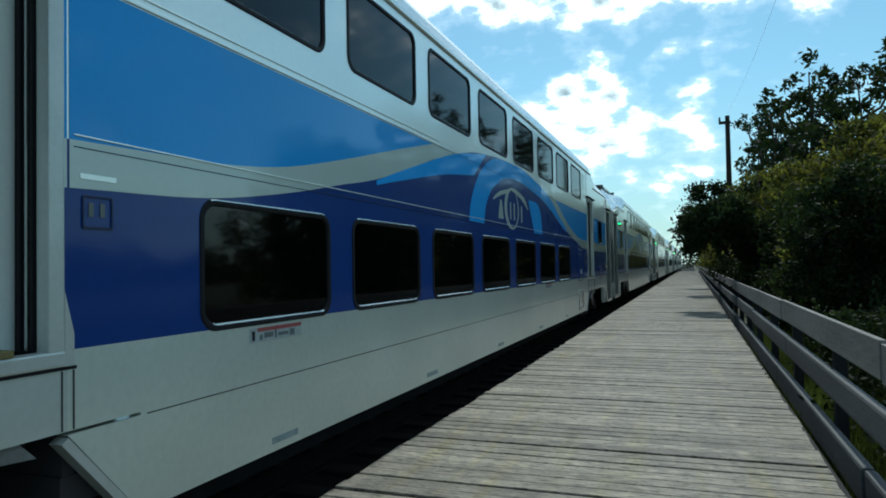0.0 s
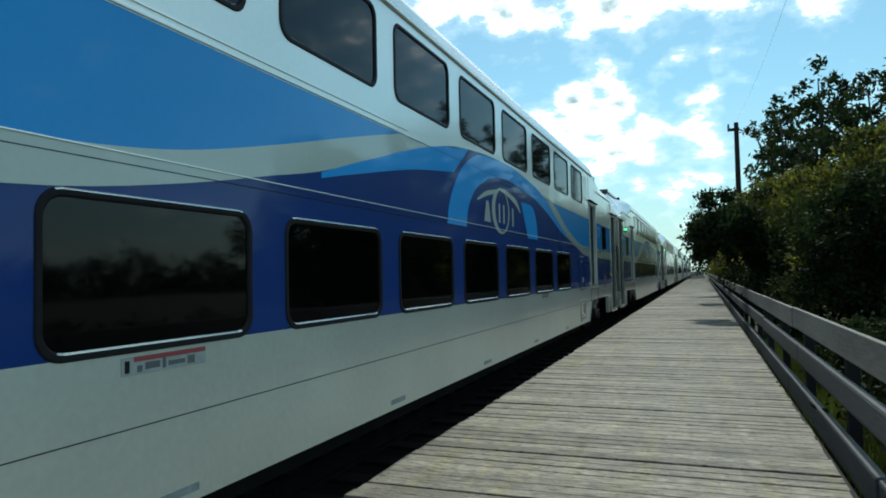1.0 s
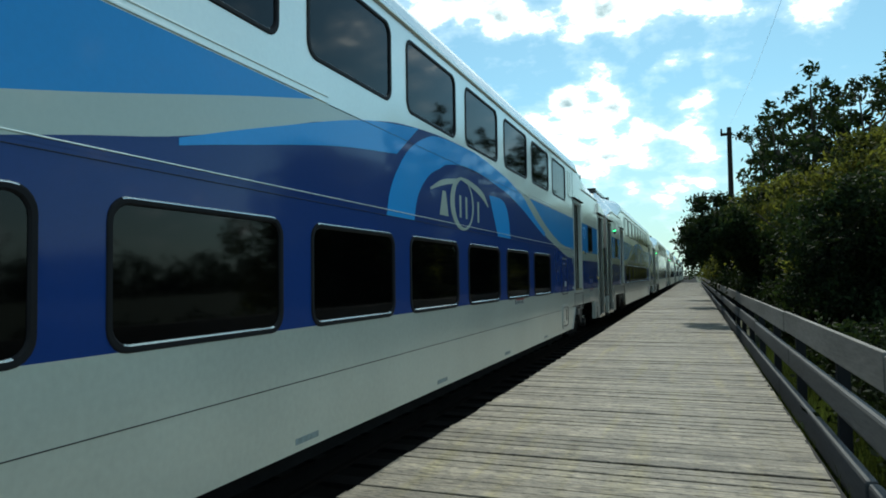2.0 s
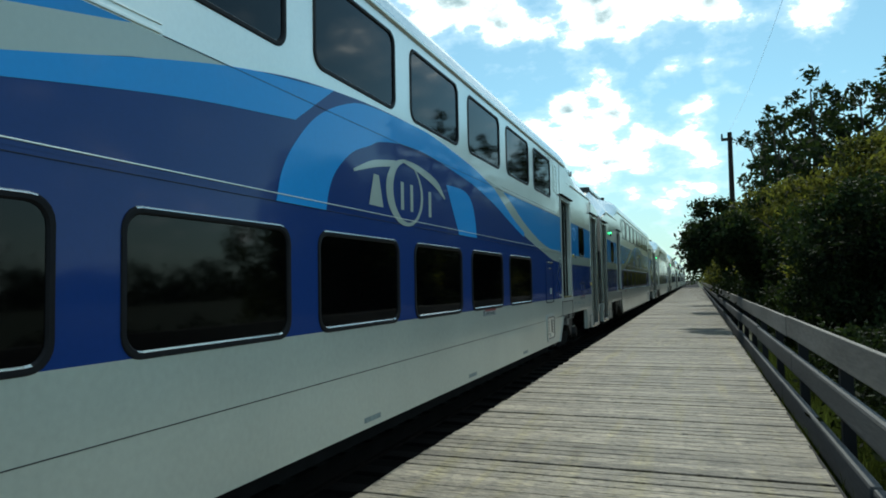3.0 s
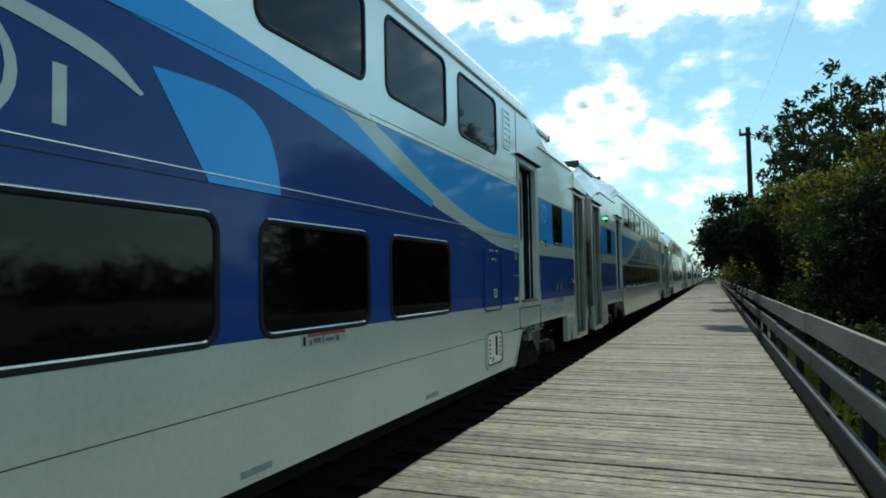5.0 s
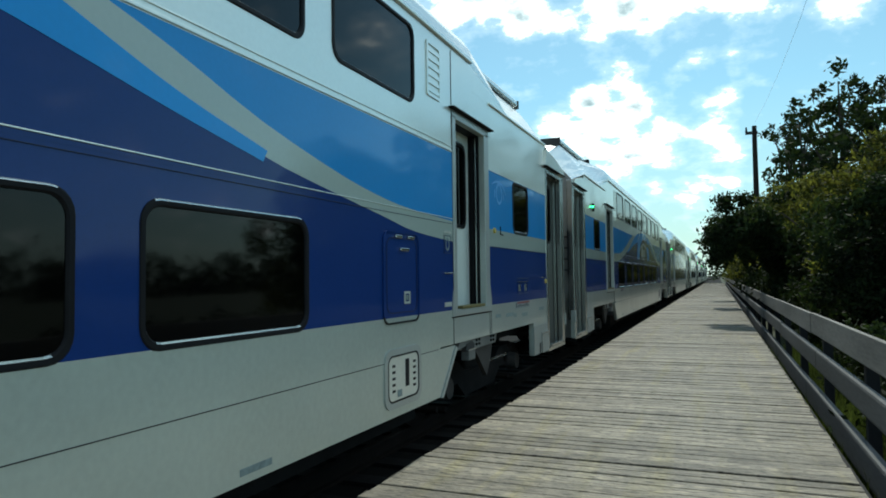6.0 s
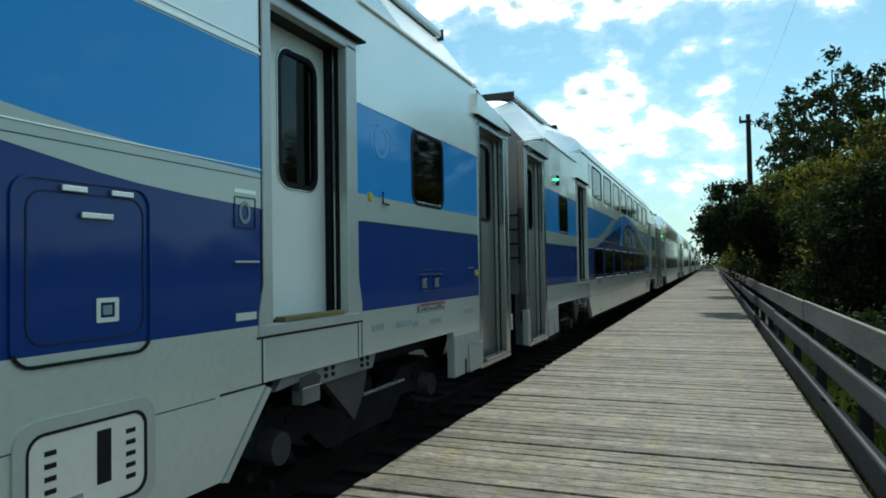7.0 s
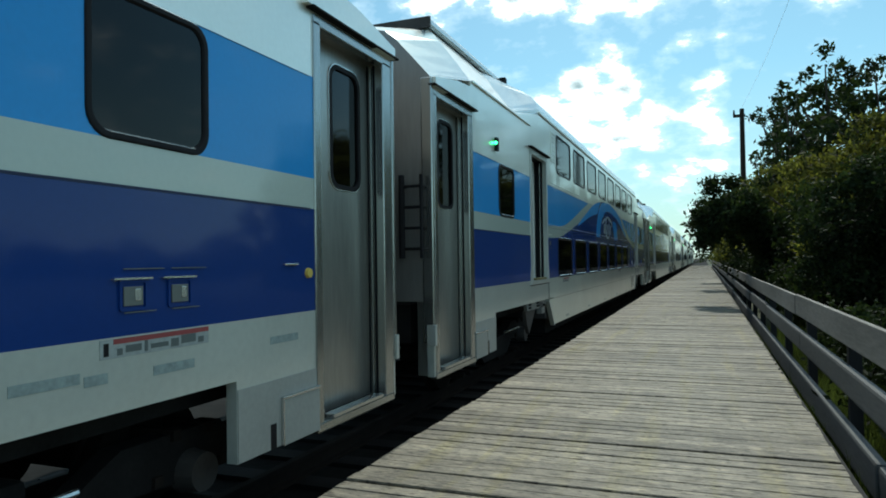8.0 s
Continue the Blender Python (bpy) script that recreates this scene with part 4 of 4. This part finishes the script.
def small_fittings(car):
    X = SIDE_X
    # louvre beside the last upper window
    for s in (-1, 1):
        u0 = 6.79 if s > 0 else -7.11
        lv = part("louvre", ring(bmesh.new(), rounded(u0, u0 + 0.32, 3.10, 3.62, 0.02, 2), rounded(u0 + 0.03, u0 + 0.29, 3.13, 3.59, 0.01, 2), X + 0.012, 0.011), PALE, car, "pale louvre vent", UP)
        for k in range(6):
            part("slat", box(X + 0.001, X + 0.010, u0 + 0.03, u0 + 0.29, 3.145 + 0.075 * k, 3.185 + 0.075 * k), PALE, lv, "", UP)
    # hatch beside the rear quarter door
    rim = ring(bmesh.new(), rounded(5.89, 6.57, 1.045, 1.80, 0.09), rounded(5.904, 6.556, 1.059, 1.786, 0.076), X + 0.012, 0.009)
    for fc in rim.faces:
        fc.material_index = 1 if fc.calc_center_median().z < 1.10 else 0
    part("hatch", rim, [DARK, RUBBER], car, "raised rim of a hatch", UP)
    part("hatch_lid", ring(bmesh.new(), rounded(5.955, 6.53, 1.13, 1.745, 0.08), rounded(5.962, 6.523, 1.137, 1.738, 0.074), X + 0.0045, 0.002), SEAM, car, "", UP)
    for a, b, z in ((6.10, 6.22, 1.745), (6.34, 6.46, 1.745), (6.19, 6.35, 1.64)):
        part("hinge", box(X + 0.003, X + 0.02, a, b, z, z + 0.026, 0.004), CHROME, car, "", UP)
    pl = part("square_plate", ring(bmesh.new(), rounded(6.27, 6.385, 1.20, 1.305, 0.006, 2), rounded(6.29, 6.365, 1.22, 1.285, 0.004, 2), X + 0.008, 0.005), PALE, car, "small white square plate", UP)
    part("plate_print", box(X + 0.001, X + 0.006, 6.305, 6.35, 1.232, 1.272), LABEL, pl, "", UP)
    # service panel low on the skirt
    sp = part("service_panel", ring(bmesh.new(), rounded(5.90, 6.585, 0.37, 0.845, 0.10), rounded(5.955, 6.53, 0.425, 0.79, 0.07), X + 0.012, 0.011), FRAME, car, "grey framed service panel", UP)
    part("panel_lid", add_poly(bmesh.new(), rounded(5.965, 6.52, 0.435, 0.78, 0.065), X + 0.008, 0.006), PALE, sp, "pale lid", UP)
    part("panel_gap", ring(bmesh.new(), rounded(5.950, 6.535, 0.420, 0.795, 0.073), rounded(5.962, 6.523, 0.432, 0.783, 0.066), X + 0.0135, 0.004), RUBBER, sp, "dark gap round the lid", UP)
    part("panel_slot", box(X + 0.004, X + 0.011, 6.27, 6.34, 0.52, 0.745), RUBBER, sp, "", UP)
    for k in range(5):
        for uu in (6.03, 6.42):
            part("vent_slot", box(X + 0.004, X + 0.011, uu, uu + 0.05, 0.50 + 0.05 * k, 0.52 + 0.05 * k), RUBBER, sp, "", UP)
    part("panel_print", box(X + 0.004, X + 0.0105, 6.12, 6.20, 0.455, 0.51), LABEL, sp, "", UP)
    # signs beside the quarter door, printed plates
    dc = part("door_sign", ring(bmesh.new(), rounded(7.16, 7.345, 1.65, 1.825, 0.008, 2), rounded(7.167, 7.338, 1.657, 1.818, 0.006, 2), X + 0.0065, 0.003), SEAM, car, "dark printed door sign", UP)
    part("oval_print", ring(bmesh.new(), *[[(7.25 + q * cos(t), 1.738 + 1.35 * q * sin(t)) for t in [2 * pi * k / 20 for k in range(20)]] for q in (0.048, 0.032)], X + 0.006, 0.003), LABEL, dc, "", UP)
    part("print_bar", box(X + 0.001, X + 0.006, 7.16, 7.35, 1.845, 1.868), PALE, dc, "", UP)
    fs = part("door_sign", ring(bmesh.new(), rounded(-7.36, -7.20, 1.60, 1.745, 0.008, 2), rounded(-7.352, -7.208, 1.612, 1.737, 0.006, 2), X + 0.0065, 0.003), SEAM, car, "dark printed door sign", UP)
    part("print_bar", box(X + 0.001, X + 0.006, -7.37, -7.18, 1.815, 1.838), PALE, fs, "", UP)
    for q in (-7.315, -7.255):
        part("print_bar", box(X + 0.001, X + 0.005, q - 0.012, q + 0.012, 1.655, 1.715), SOCKET, fs, "", UP)
    part("grab_bar", box(X + 0.002, X + 0.02, 7.15, 7.36, 1.455, 1.467, 0.003), CHROME, car, "", UP)
    part("label_plate", box(X + 0.001, X + 0.006, 7.17, 7.345, 1.135, 1.178), PALE, car, "", UP)
    part("wall_seam", box(X + 0.0005, X + 0.004, 7.395, 7.405, 0.76, 3.70), RUBBER, car, "", UP)

    def warning(a, b, z0, z1):
        w = part("warning_label", box(X + 0.0003, X + 0.003, a, b, z0, z1), STICKER, car, "pale warning label with a red head", UP)
        part("label_head", box(X + 0.0008, X + 0.0042, a + 0.07, b, z1 - 0.024, z1 - 0.001), RED, w, "faded red head", UP)
        part("label_tab", box(X + 0.0008, X + 0.0042, a + 0.018, a + 0.045, z0 + 0.012, z1 - 0.016), RUBBER, w, "", UP)
        run = a + 0.09
        for k, wide in enumerate((0.03, 0.09, 0.02, 0.11, 0.05, 0.10, 0.04)):
            if run + wide > b - 0.01:
                break
            part("label_print", box(X + 0.0008, X + 0.0042, run, run + wide, z0 + 0.010 + 0.008 * (k % 2), z0 + 0.040 + 0.010 * (k % 3)), INK, w, "", UP)
            run += wide + 0.018
    for a, z in ((-6.212, 0.985), (2.24, 1.004)):
        warning(a, a + 0.54, z, z + 0.083)
    warning(9.589, 10.264, 1.003, 1.088)
    for a, b, z in ((9.18, 9.49, 0.92), (9.51, 9.63, 0.90), (9.89, 10.16, 0.89), (10.80, 11.09, 0.925), (8.75, 8.95, 0.93)):
        part("print_strip", box(X + 0.0003, X + 0.003, a, b, z, z + 0.045), LABEL, car, "faded printed strip", UP)
    # sockets and a button on the dark band
    for a in (9.715, 10.005):
        so = part("socket", ring(bmesh.new(), rounded(a - 0.025, a + 0.135, 1.205, 1.345, 0.012, 2), rounded(a - 0.012, a + 0.122, 1.218, 1.332, 0.008, 2), X + 0.010, 0.009), DARK, car, "small socket in a blue rim", UP)
        part("socket_face", box(X + 0.001, X + 0.008, a, a + 0.11, 1.228, 1.315, 0.003), SOCKET, so, "grey socket face", UP)
        part("socket_pin", box(X + 0.006, X + 0.0115, a + 0.06, a + 0.095, 1.25, 1.305, 0.002), TRIM_GLINT, so, "", UP)
        part("socket_hood", box(X + 0.001, X + 0.022, a - 0.065, a + 0.155, 1.347, 1.356), CHROME, so, "", UP)
        part("socket_hood", box(X + 0.001, X + 0.010, a + 0.0, a + 0.24, 1.394, 1.398), SOCKET, so, "", UP)
        part("socket_lip", box(X + 0.001, X + 0.008, a + 0.005, a + 0.19, 1.196, 1.200), SOCKET, so, "", UP)
    for uu, zz in ((11.215, 1.345), (8.74, 1.965)):
        bm = bmesh.new()
        bmesh.ops.create_cone(bm, cap_ends=True, segments=16, radius1=0.035, radius2=0.03, depth=0.02, matrix=Matrix.Translation((X + 0.010, uu, zz)) @ Euler((0, pi / 2, 0)).to_matrix().to_4x4())
        part("door_button", bm, YELLOW, car, "round yellow door button", UP)
    mini = part("small_emblem", ring(bmesh.new(), *[[(8.95 + q * cos(t), 2.42 + 1.1 * q * sin(t)) for t in [2 * pi * k / 24 for k in range(24)]] for q in (0.12, 0.092)], X + 0.003, 0.0025), FADED, car, "faded pale blue ring emblem", UP)
    part("wing", strip(bmesh.new(), smooth_curve([(8.66, 2.50), (8.85, 2.545), (9.05, 2.53), (9.22, 2.43)]), smooth_curve([(8.66, 2.51), (8.85, 2.57), (9.07, 2.56), (9.23, 2.44)]), X + 0.003, 0.0025), FADED, mini, "", UP)
    for uu in (8.78, 9.12):
        part("bar", box(X + 0.0005, X + 0.003, uu - 0.012, uu + 0.012, 2.36, 2.46), FADED, mini, "", UP)
    part("handle", tube(bmesh.new(), [(X + 0.02, 8.93, 2.02), (X + 0.02, 8.93, 1.93), (X + 0.02, 9.03, 1.925)], 0.009, 6), RUBBER, car, "small dark handle", UP)
    part("grab_bar", box(X + 0.002, X + 0.02, 10.94, 11.08, 1.398, 1.410, 0.003), CHROME, car, "", UP)
    # step box by the end door
    for s in (-1, 1):
        part("apron", box(X + 0.0005, X + 0.006, *sorted((s * 10.495, s * 11.31)), 0.302, 0.709), APRON, car, "dull grey lower panel", UP)
        part("step_box", box(X + 0.007, X + 0.024, *sorted((s * 10.905, s * 11.31)), 0.298, 0.580, 0.006), APRON, car, "", UP)
        part("step_edge", box(X + 0.007, X + 0.034, *sorted((s * 10.90, s * 11.315)), 0.581, 0.596, 0.003), CHROME, car, "", UP)
        part("step_edge", box(X + 0.007, X + 0.028, *sorted((s * 10.894, s * 10.904)), 0.298, 0.596, 0.002), TRIM_GLINT, car, "", UP)
        part("step_slot", box(X + 0.003, X + 0.009, *sorted((s * 10.79, s * 10.845)), 0.303, 0.45), RUBBER, car, "", UP)
        fair = part("bogie_fairing", add_poly(bmesh.new(), [(s * 7.55, 0.68), (s * 7.62, 0.75), (s * 7.72, 0.79), (s * 8.87, 0.79), (s * 8.80, 0.65), (s * 8.05, 0.645), (s * 7.98, 0.69), (s * 7.8, 0.70)], X - 0.025, 0.05), BRACKET, car, "grey bracket plate with bolt heads", UP)
        for c in (8.12, 8.62):
            for du, z in ((0, 0.69), (0.09, 0.69), (0, 0.735), (0.09, 0.735)):
                bm = bmesh.new()
                bmesh.ops.create_cone(bm, cap_ends=True, segments=8, radius1=0.017, radius2=0.014, depth=0.016, matrix=Matrix.Translation((X - 0.018, s * (c + du), z)) @ Euler((0, pi / 2, 0)).to_matrix().to_4x4())
                part("bolt", bm, UNDER, fair, "", UP)
        part("damper_bracket", add_poly(bmesh.new(), [(s * 8.15, 0.644), (s * 8.78, 0.644), (s * 8.70, 0.45), (s * 8.57, 0.29), (s * 8.42, 0.42)], X - 0.06, 0.05), AXLE, car, "dark damper bracket", UP)
        part("damper_box", box(X - 0.08, X + 0.01, *sorted((s * 7.80, s * 8.0)), 0.55, 0.66, 0.01), BRACKET, car, "", UP)
        part("hanger", add_poly(bmesh.new(), [(s * 7.79, 0.64), (s * 8.03, 0.66), (s * 8.06, 0.70), (s * 7.98, 0.735), (s * 7.81, 0.72)], X - 0.018, 0.05), AXLE, car, "worn hanger link", UP)
        part("damper_edge", box(X - 0.01, X + 0.014, *sorted((s * 7.79, s * 8.01)), 0.655, 0.664), TRIM_GLINT, car, "", UP)
        part("bogie_bar", tube(bmesh.new(), [(X - 0.15, s * 8.85, 0.42), (X - 0.15, s * 9.6, 0.42)], 0.018), CHROME, car, "", UP)
    for k in range(5):
        uu = -6 + 2.55 * k
        part("skirt_plate", box(X + 0.0003, X + 0.003, uu, uu + 0.28, 0.345, 0.385), LABEL, car, "faded printed plate", UP)


def motions():
    """The train draws past along the track, gathering speed, and its wheels turn."""
    ts = [p[0] for p in TRAVEL]
    ds = [p[1] for p in TRAVEL]
    for k, car in enumerate(cars):
        walk(car, [(t, pose(TRACK_X, 4.418 + 2 * HALF * k - d, BASE_Z)) for t, d in TRAVEL])
        if k > 2:
            continue
        fine = [i * 0.2 for i in range(41)]
        gone = np.interp(fine, ts, ds)
        for bg in [o for o in car.children if o.name.startswith("bogie") and not o.name.startswith("bogie_")]:
            for wh in [o for o in bg.children if o.name.startswith("wheelset")]:
                at = wh.location.copy()
                walk(wh, [(t, pose(*at, math.degrees(g / 0.42))) for t, g in zip(fine, gone)])


first_car = build_car()
cars = [first_car] + [copy_thing(first_car, pose(TRACK_X, 4.418 + 2 * HALF * k, BASE_Z)) for k in range(1, 7)]

# ---- trees, pole ----
def crown_mesh(name, blobs, count, size, material, seed, parent, label="", clump=14, loose=1.5):
    """Leaves scattered in clumps over uneven blobs (centre, radii): small folded quads."""
    rg = np.random.default_rng(seed)
    vol = np.array([b[1][0] * b[1][1] * b[1][2] for b in blobs]) ** (2 / 3)
    pick = rg.choice(len(blobs), size=count // clump, p=vol / vol.sum())
    c = np.array([blobs[i][0] for i in pick], float)
    r = np.array([blobs[i][1] for i in pick], float)
    d = rg.normal(size=(len(pick), 3))
    d /= np.linalg.norm(d, axis=1)[:, None]
    rad = rg.uniform(0.62, 1.08, len(pick)) ** 0.7
    tips = c + d * r * rad[:, None]
    pts = np.repeat(tips, clump, 0) + rg.normal(size=(len(pick) * clump, 3)) * size * np.array([loose, loose, 0.8 * loose])
    n = len(pts)
    a = rg.normal(size=(n, 3))
    a /= np.linalg.norm(a, axis=1)[:, None]
    b = np.cross(a, rg.normal(size=(n, 3)))
    b /= np.linalg.norm(b, axis=1)[:, None]
    s = size * rg.uniform(0.55, 1.25, n)[:, None]
    v = np.empty((n, 4, 3))
    v[:, 0], v[:, 1], v[:, 2], v[:, 3] = pts - a * s, pts + b * s * 0.42, pts + a * s, pts - b * s * 0.42
    me = bpy.data.meshes.new(name)
    me.from_pydata(v.reshape(-1, 3).tolist(), [], np.arange(n * 4).reshape(n, 4).tolist())
    me.materials.append(material)
    ob = new(name, me)
    if parent:
        ob.parent = parent
    if label:
        tagged(ob, label)
    return ob


def build_tree(x, y, h, spread, seed, leaves, size, material, label, z0=-0.4, crown_low=0.25, name="tree", clump=14, loose=1.5):
    rng = random.Random(seed)
    tree = new(name)
    tree.location = (x, y, z0)
    tagged(tree, label, "bush" if name == "bush" else "tree", "trees beside the platform")
    bm = bmesh.new()
    top = (rng.uniform(-0.4, 0.4), rng.uniform(-0.4, 0.4), h * 0.82)
    tube(bm, [(0, 0, 0), (top[0] * 0.3, top[1] * 0.3, h * 0.3), top], [0.02 * h, 0.014 * h, 0.004 * h])
    blobs = []
    for k in range(11):
        f = crown_low + (1 - crown_low) * (k + 0.5) / 11
        a = k * 2.4 + rng.uniform(-0.5, 0.5)
        reach = spread * (0.45 + 0.6 * sin(pi * min(1, (f - crown_low) / (1 - crown_low) * 0.8 + 0.15))) * rng.uniform(0.55, 1.0)
        p0 = Vector((top[0] * f * 0.8, top[1] * f * 0.8, h * f * 0.75))
        p1 = Vector((reach * cos(a), reach * sin(a), h * f * 0.93))
        tube(bm, [p0, (p0 + p1) / 2 + Vector((0, 0, -0.05 * h)), p1], [0.008 * h, 0.005 * h, 0.002 * h], 5)
        q = spread * rng.uniform(0.30, 0.5)
        blobs.append((p1, (q, q, q * rng.uniform(0.7, 1.1))))
        blobs.append(((p0 + p1) / 2 + Vector((0, 0, 0.1 * h)), (q * 0.8, q * 0.8, q * 0.7)))
    part("trunk", bm, BARK, tree)
    crown_mesh("crown", blobs, leaves, size, material, seed, tree, "", clump, loose)
    return tree


# tall airy trees, then the dense row, then far ones
TALL = [(3.3, 23.0, 8.1, 1.8, 2200), (5.2, 24.0, 8.4, 1.9, 2300), (4.3, 21.5, 7.2, 1.7, 2300),
        (3.5, 34.0, 9.7, 1.2, 1700), (3.45, 38.0, 10.6, 0.9, 1500), (4.7, 31.0, 9.3, 1.6, 1800), (4.2, 41.0, 10.6, 1.7, 1800)]
for i, (x, y, h, sp, cnt) in enumerate(TALL):
    build_tree(x, y, h, sp, 20 + i, cnt, 0.12, LEAF_DARK, "tall airy tree with gaps between its leaf clumps", crown_low=0.42, clump=26, loose=0.9)
DENSE = [(4.8, 18.6, 5.7, 2.0, 30000), (6.0, 18.0, 5.8, 2.0, 20000), (3.7, 18.5, 4.6, 1.7, 24000), (3.2, 27.0, 5.4, 1.7, 18000), (3.3, 34.0, 5.6, 1.8, 16000),
         (3.4, 43.0, 6.2, 2.1, 14000), (3.9, 54.0, 7.4, 2.6, 12000), (4.4, 68.0, 6.4, 3.0, 10000), (5.0, 84.0, 6.6, 3.4, 10000), (5.4, 104.0, 7.0, 3.8, 9000),
         (3.9, 61.0, 6.2, 2.6, 10000), (4.2, 76.0, 6.4, 2.8, 10000), (4.6, 94.0, 6.8, 3.2, 10000), (5.2, 118.0, 7.2, 3.8, 10000), (5.8, 136.0, 9.5, 4.2, 10000), (6.2, 156.0, 10.0, 4.6, 10000)]
for i, (x, y, h, sp, cnt) in enumerate(DENSE):
    build_tree(x, y, h, sp, 40 + i, cnt, 0.085 if y < 30 else 0.15, LEAF, "dense leafy green tree rising behind the railing", crown_low=0.12)
BUSHES = [(2.9, 15.6), (3.8, 16.4), (2.95, 18.0), (2.9, 20.0), (2.85, 24.5), (2.8, 30.0), (2.75, 36.0), (2.7, 43.0), (2.7, 51.0), (2.7, 60.0), (2.8, 72.0), (3.0, 88.0), (3.0, 106.0)]
for i, (x, y) in enumerate(BUSHES):
    build_tree(x, y, 3.6 if y < 17 else 3.2, 1.35, 80 + i, 15000 if y < 30 else 8000, 0.07 if y < 25 else 0.12, LEAF_DARK, "dense dark green bush against the railing", crown_low=0.03, name="bush")


def leaning_tree(x, y, tip_x, tip_z, seed, leaves, r):
    """A thin tree that leans over the railing and hangs leafy sprays above the deck."""
    rng = random.Random(seed)
    tree = new("leaning_tree")
    tree.location = (x, y, -0.4)
    tagged(tree, "thin leaning tree with leafy sprays above the railing", "tree", "trees beside the platform")
    bm = bmesh.new()
    tip = Vector((tip_x - x, 0, tip_z + 0.4))
    arch = [Vector((0, 0, 0)), Vector((-0.1, 0.1, tip.z * 0.6)), Vector((tip.x * 0.45, 0.0, tip.z * 1.0)), tip]
    tube(bm, arch, [0.06, 0.045, 0.03, 0.01], 6)
    blobs = [(tip, (r * 0.45, r * 0.6, r * 0.4)), (tip + Vector((0.6, 0.2, 0.3)), (r * 0.6, r * 0.8, r * 0.5)), (tip + Vector((0.25, -0.3, -0.45)), (r * 0.5, r * 0.7, r * 0.5))]
    for k in range(10):
        blobs.append((tip + Vector((rng.uniform(-0.25, 0.9), rng.gauss(0, 0.5), rng.gauss(0.1, 0.55))), (r * 0.32, r * 0.4, r * 0.3)))
    for k in range(4):
        q = arch[1].lerp(arch[2], k / 3)
        blobs.append((q + Vector((rng.uniform(-0.1, 0.3), rng.uniform(-0.5, 0.5), rng.uniform(-0.2, 0.5))), (r, r * 1.2, r)))
    part("trunk", bm, BARK, tree)
    crown_mesh("crown", blobs, leaves, 0.085, LEAF_DARK, seed, tree)


leaning_tree(2.0, 21.3, -0.05, 2.6, 301, 15000, 0.50)
leaning_tree(2.1, 31.8, -0.05, 3.1, 302, 16000, 0.6)
leaning_tree(2.1, 41.0, -0.05, 3.9, 303, 16000, 0.75)
leaning_tree(2.2, 52.0, 0.55, 4.6, 304, 3600, 0.8)
LOW = [(2.3, 4.6), (2.5, 6.2), (2.4, 7.8), (2.6, 9.4), (2.4, 11.0), (3.4, 7.2), (3.5, 10.2)]
for i, (x, y) in enumerate(LOW):
    build_tree(x, y, 0.95, 0.95, 130 + i, 9000, 0.05, LEAF_DARK, "low dark shrub on the bank behind the railing", crown_low=0.03, name="bush")


def far_woods():
    """A low far belt of trees all round the open ground."""
    rg = random.Random(5)
    ring_blobs = []
    for k in range(150):
        a = radians(-75 + 360 * k / 150 + rg.uniform(-1, 1))
        d = rg.uniform(150, 190)
        h = rg.uniform(2.5, 5.0) * (1.9 if cos(a) > 0.25 else 1.0)   # taller wood across the fields
        ring_blobs.append(((d * cos(a), d * sin(a) * 1.4, h * 0.55), (rg.uniform(4, 8), rg.uniform(4, 8), h * 0.7)))
    for k in range(110):   # an even tree line across the field
        ring_blobs.append(((64 + rg.uniform(-2, 2), -90 + 2.4 * k, 1.2), (2.2, 2.4, rg.uniform(2.0, 2.9))))
    woods = crown_mesh("far_woods", ring_blobs, 64000, 0.7, LEAF_DARK, 3, None)
    tagged(woods, "low dark belt of far woods", "woods", kind="stuff")


far_woods()


def grass_tufts():
    """Blades between the deck and the bushes."""
    rg = np.random.default_rng(8)
    n = 26000
    x, y = rg.uniform(0.97, 2.6, n), 3.0 + 14 * rg.random(n) ** 1.3
    h, a, w = rg.uniform(0.10, 0.34, n), rg.uniform(0, 2 * pi, n), 0.007
    z = np.interp(x, [0.8, 1.6, 3.0], [-0.5, -0.35, -0.3])
    v = np.empty((n, 3, 3))
    v[:, 0] = np.stack([x - w * np.cos(a), y - w * np.sin(a), z], 1)
    v[:, 1] = np.stack([x + w * np.cos(a), y + w * np.sin(a), z], 1)
    v[:, 2] = np.stack([x + 0.4 * h * np.sin(a), y + 0.4 * h * np.cos(a), z + h], 1)
    me = bpy.data.meshes.new("grass")
    me.from_pydata(v.reshape(-1, 3).tolist(), [], np.arange(n * 3).reshape(n, 3).tolist())
    me.materials.append(GRASS)
    tagged(new("grass", me), "unmown green grass beside the platform", "grass", kind="stuff")


grass_tufts()


def build_pole():
    pole = new("utility_pole")
    pole.location = (2.05, 40, -0.4)
    tagged(pole, "dark wooden utility pole standing among the trees", "utility pole")
    part("shaft", tube(bmesh.new(), [(0, 0, -0.3), (0, 0, 5), (0, 0, 9.9)], [0.17, 0.15, 0.12], 10), POLEWOOD, pole)
    part("bracket", box(-0.45, 0.16, -0.06, 0.06, 9.45, 9.60), POLEWOOD, pole)
    for x in (-0.4, 0.0):
        part("insulator", tube(bmesh.new(), [(x, 0, 9.6), (x, 0, 9.85)], [0.06, 0.04], 8), RUBBER, pole)
    cable = part("cable", tube(bmesh.new(), [(2.05 + 0.03 * k, 40 - 5 * k, 9.6 - 1.6 * sin(pi * k / 10)) for k in range(11)], 0.0045, 5), STEEL)
    tagged(cable, "thin overhead cable strung from the pole", "cable")


build_pole()
build_planks(platform)
motions()
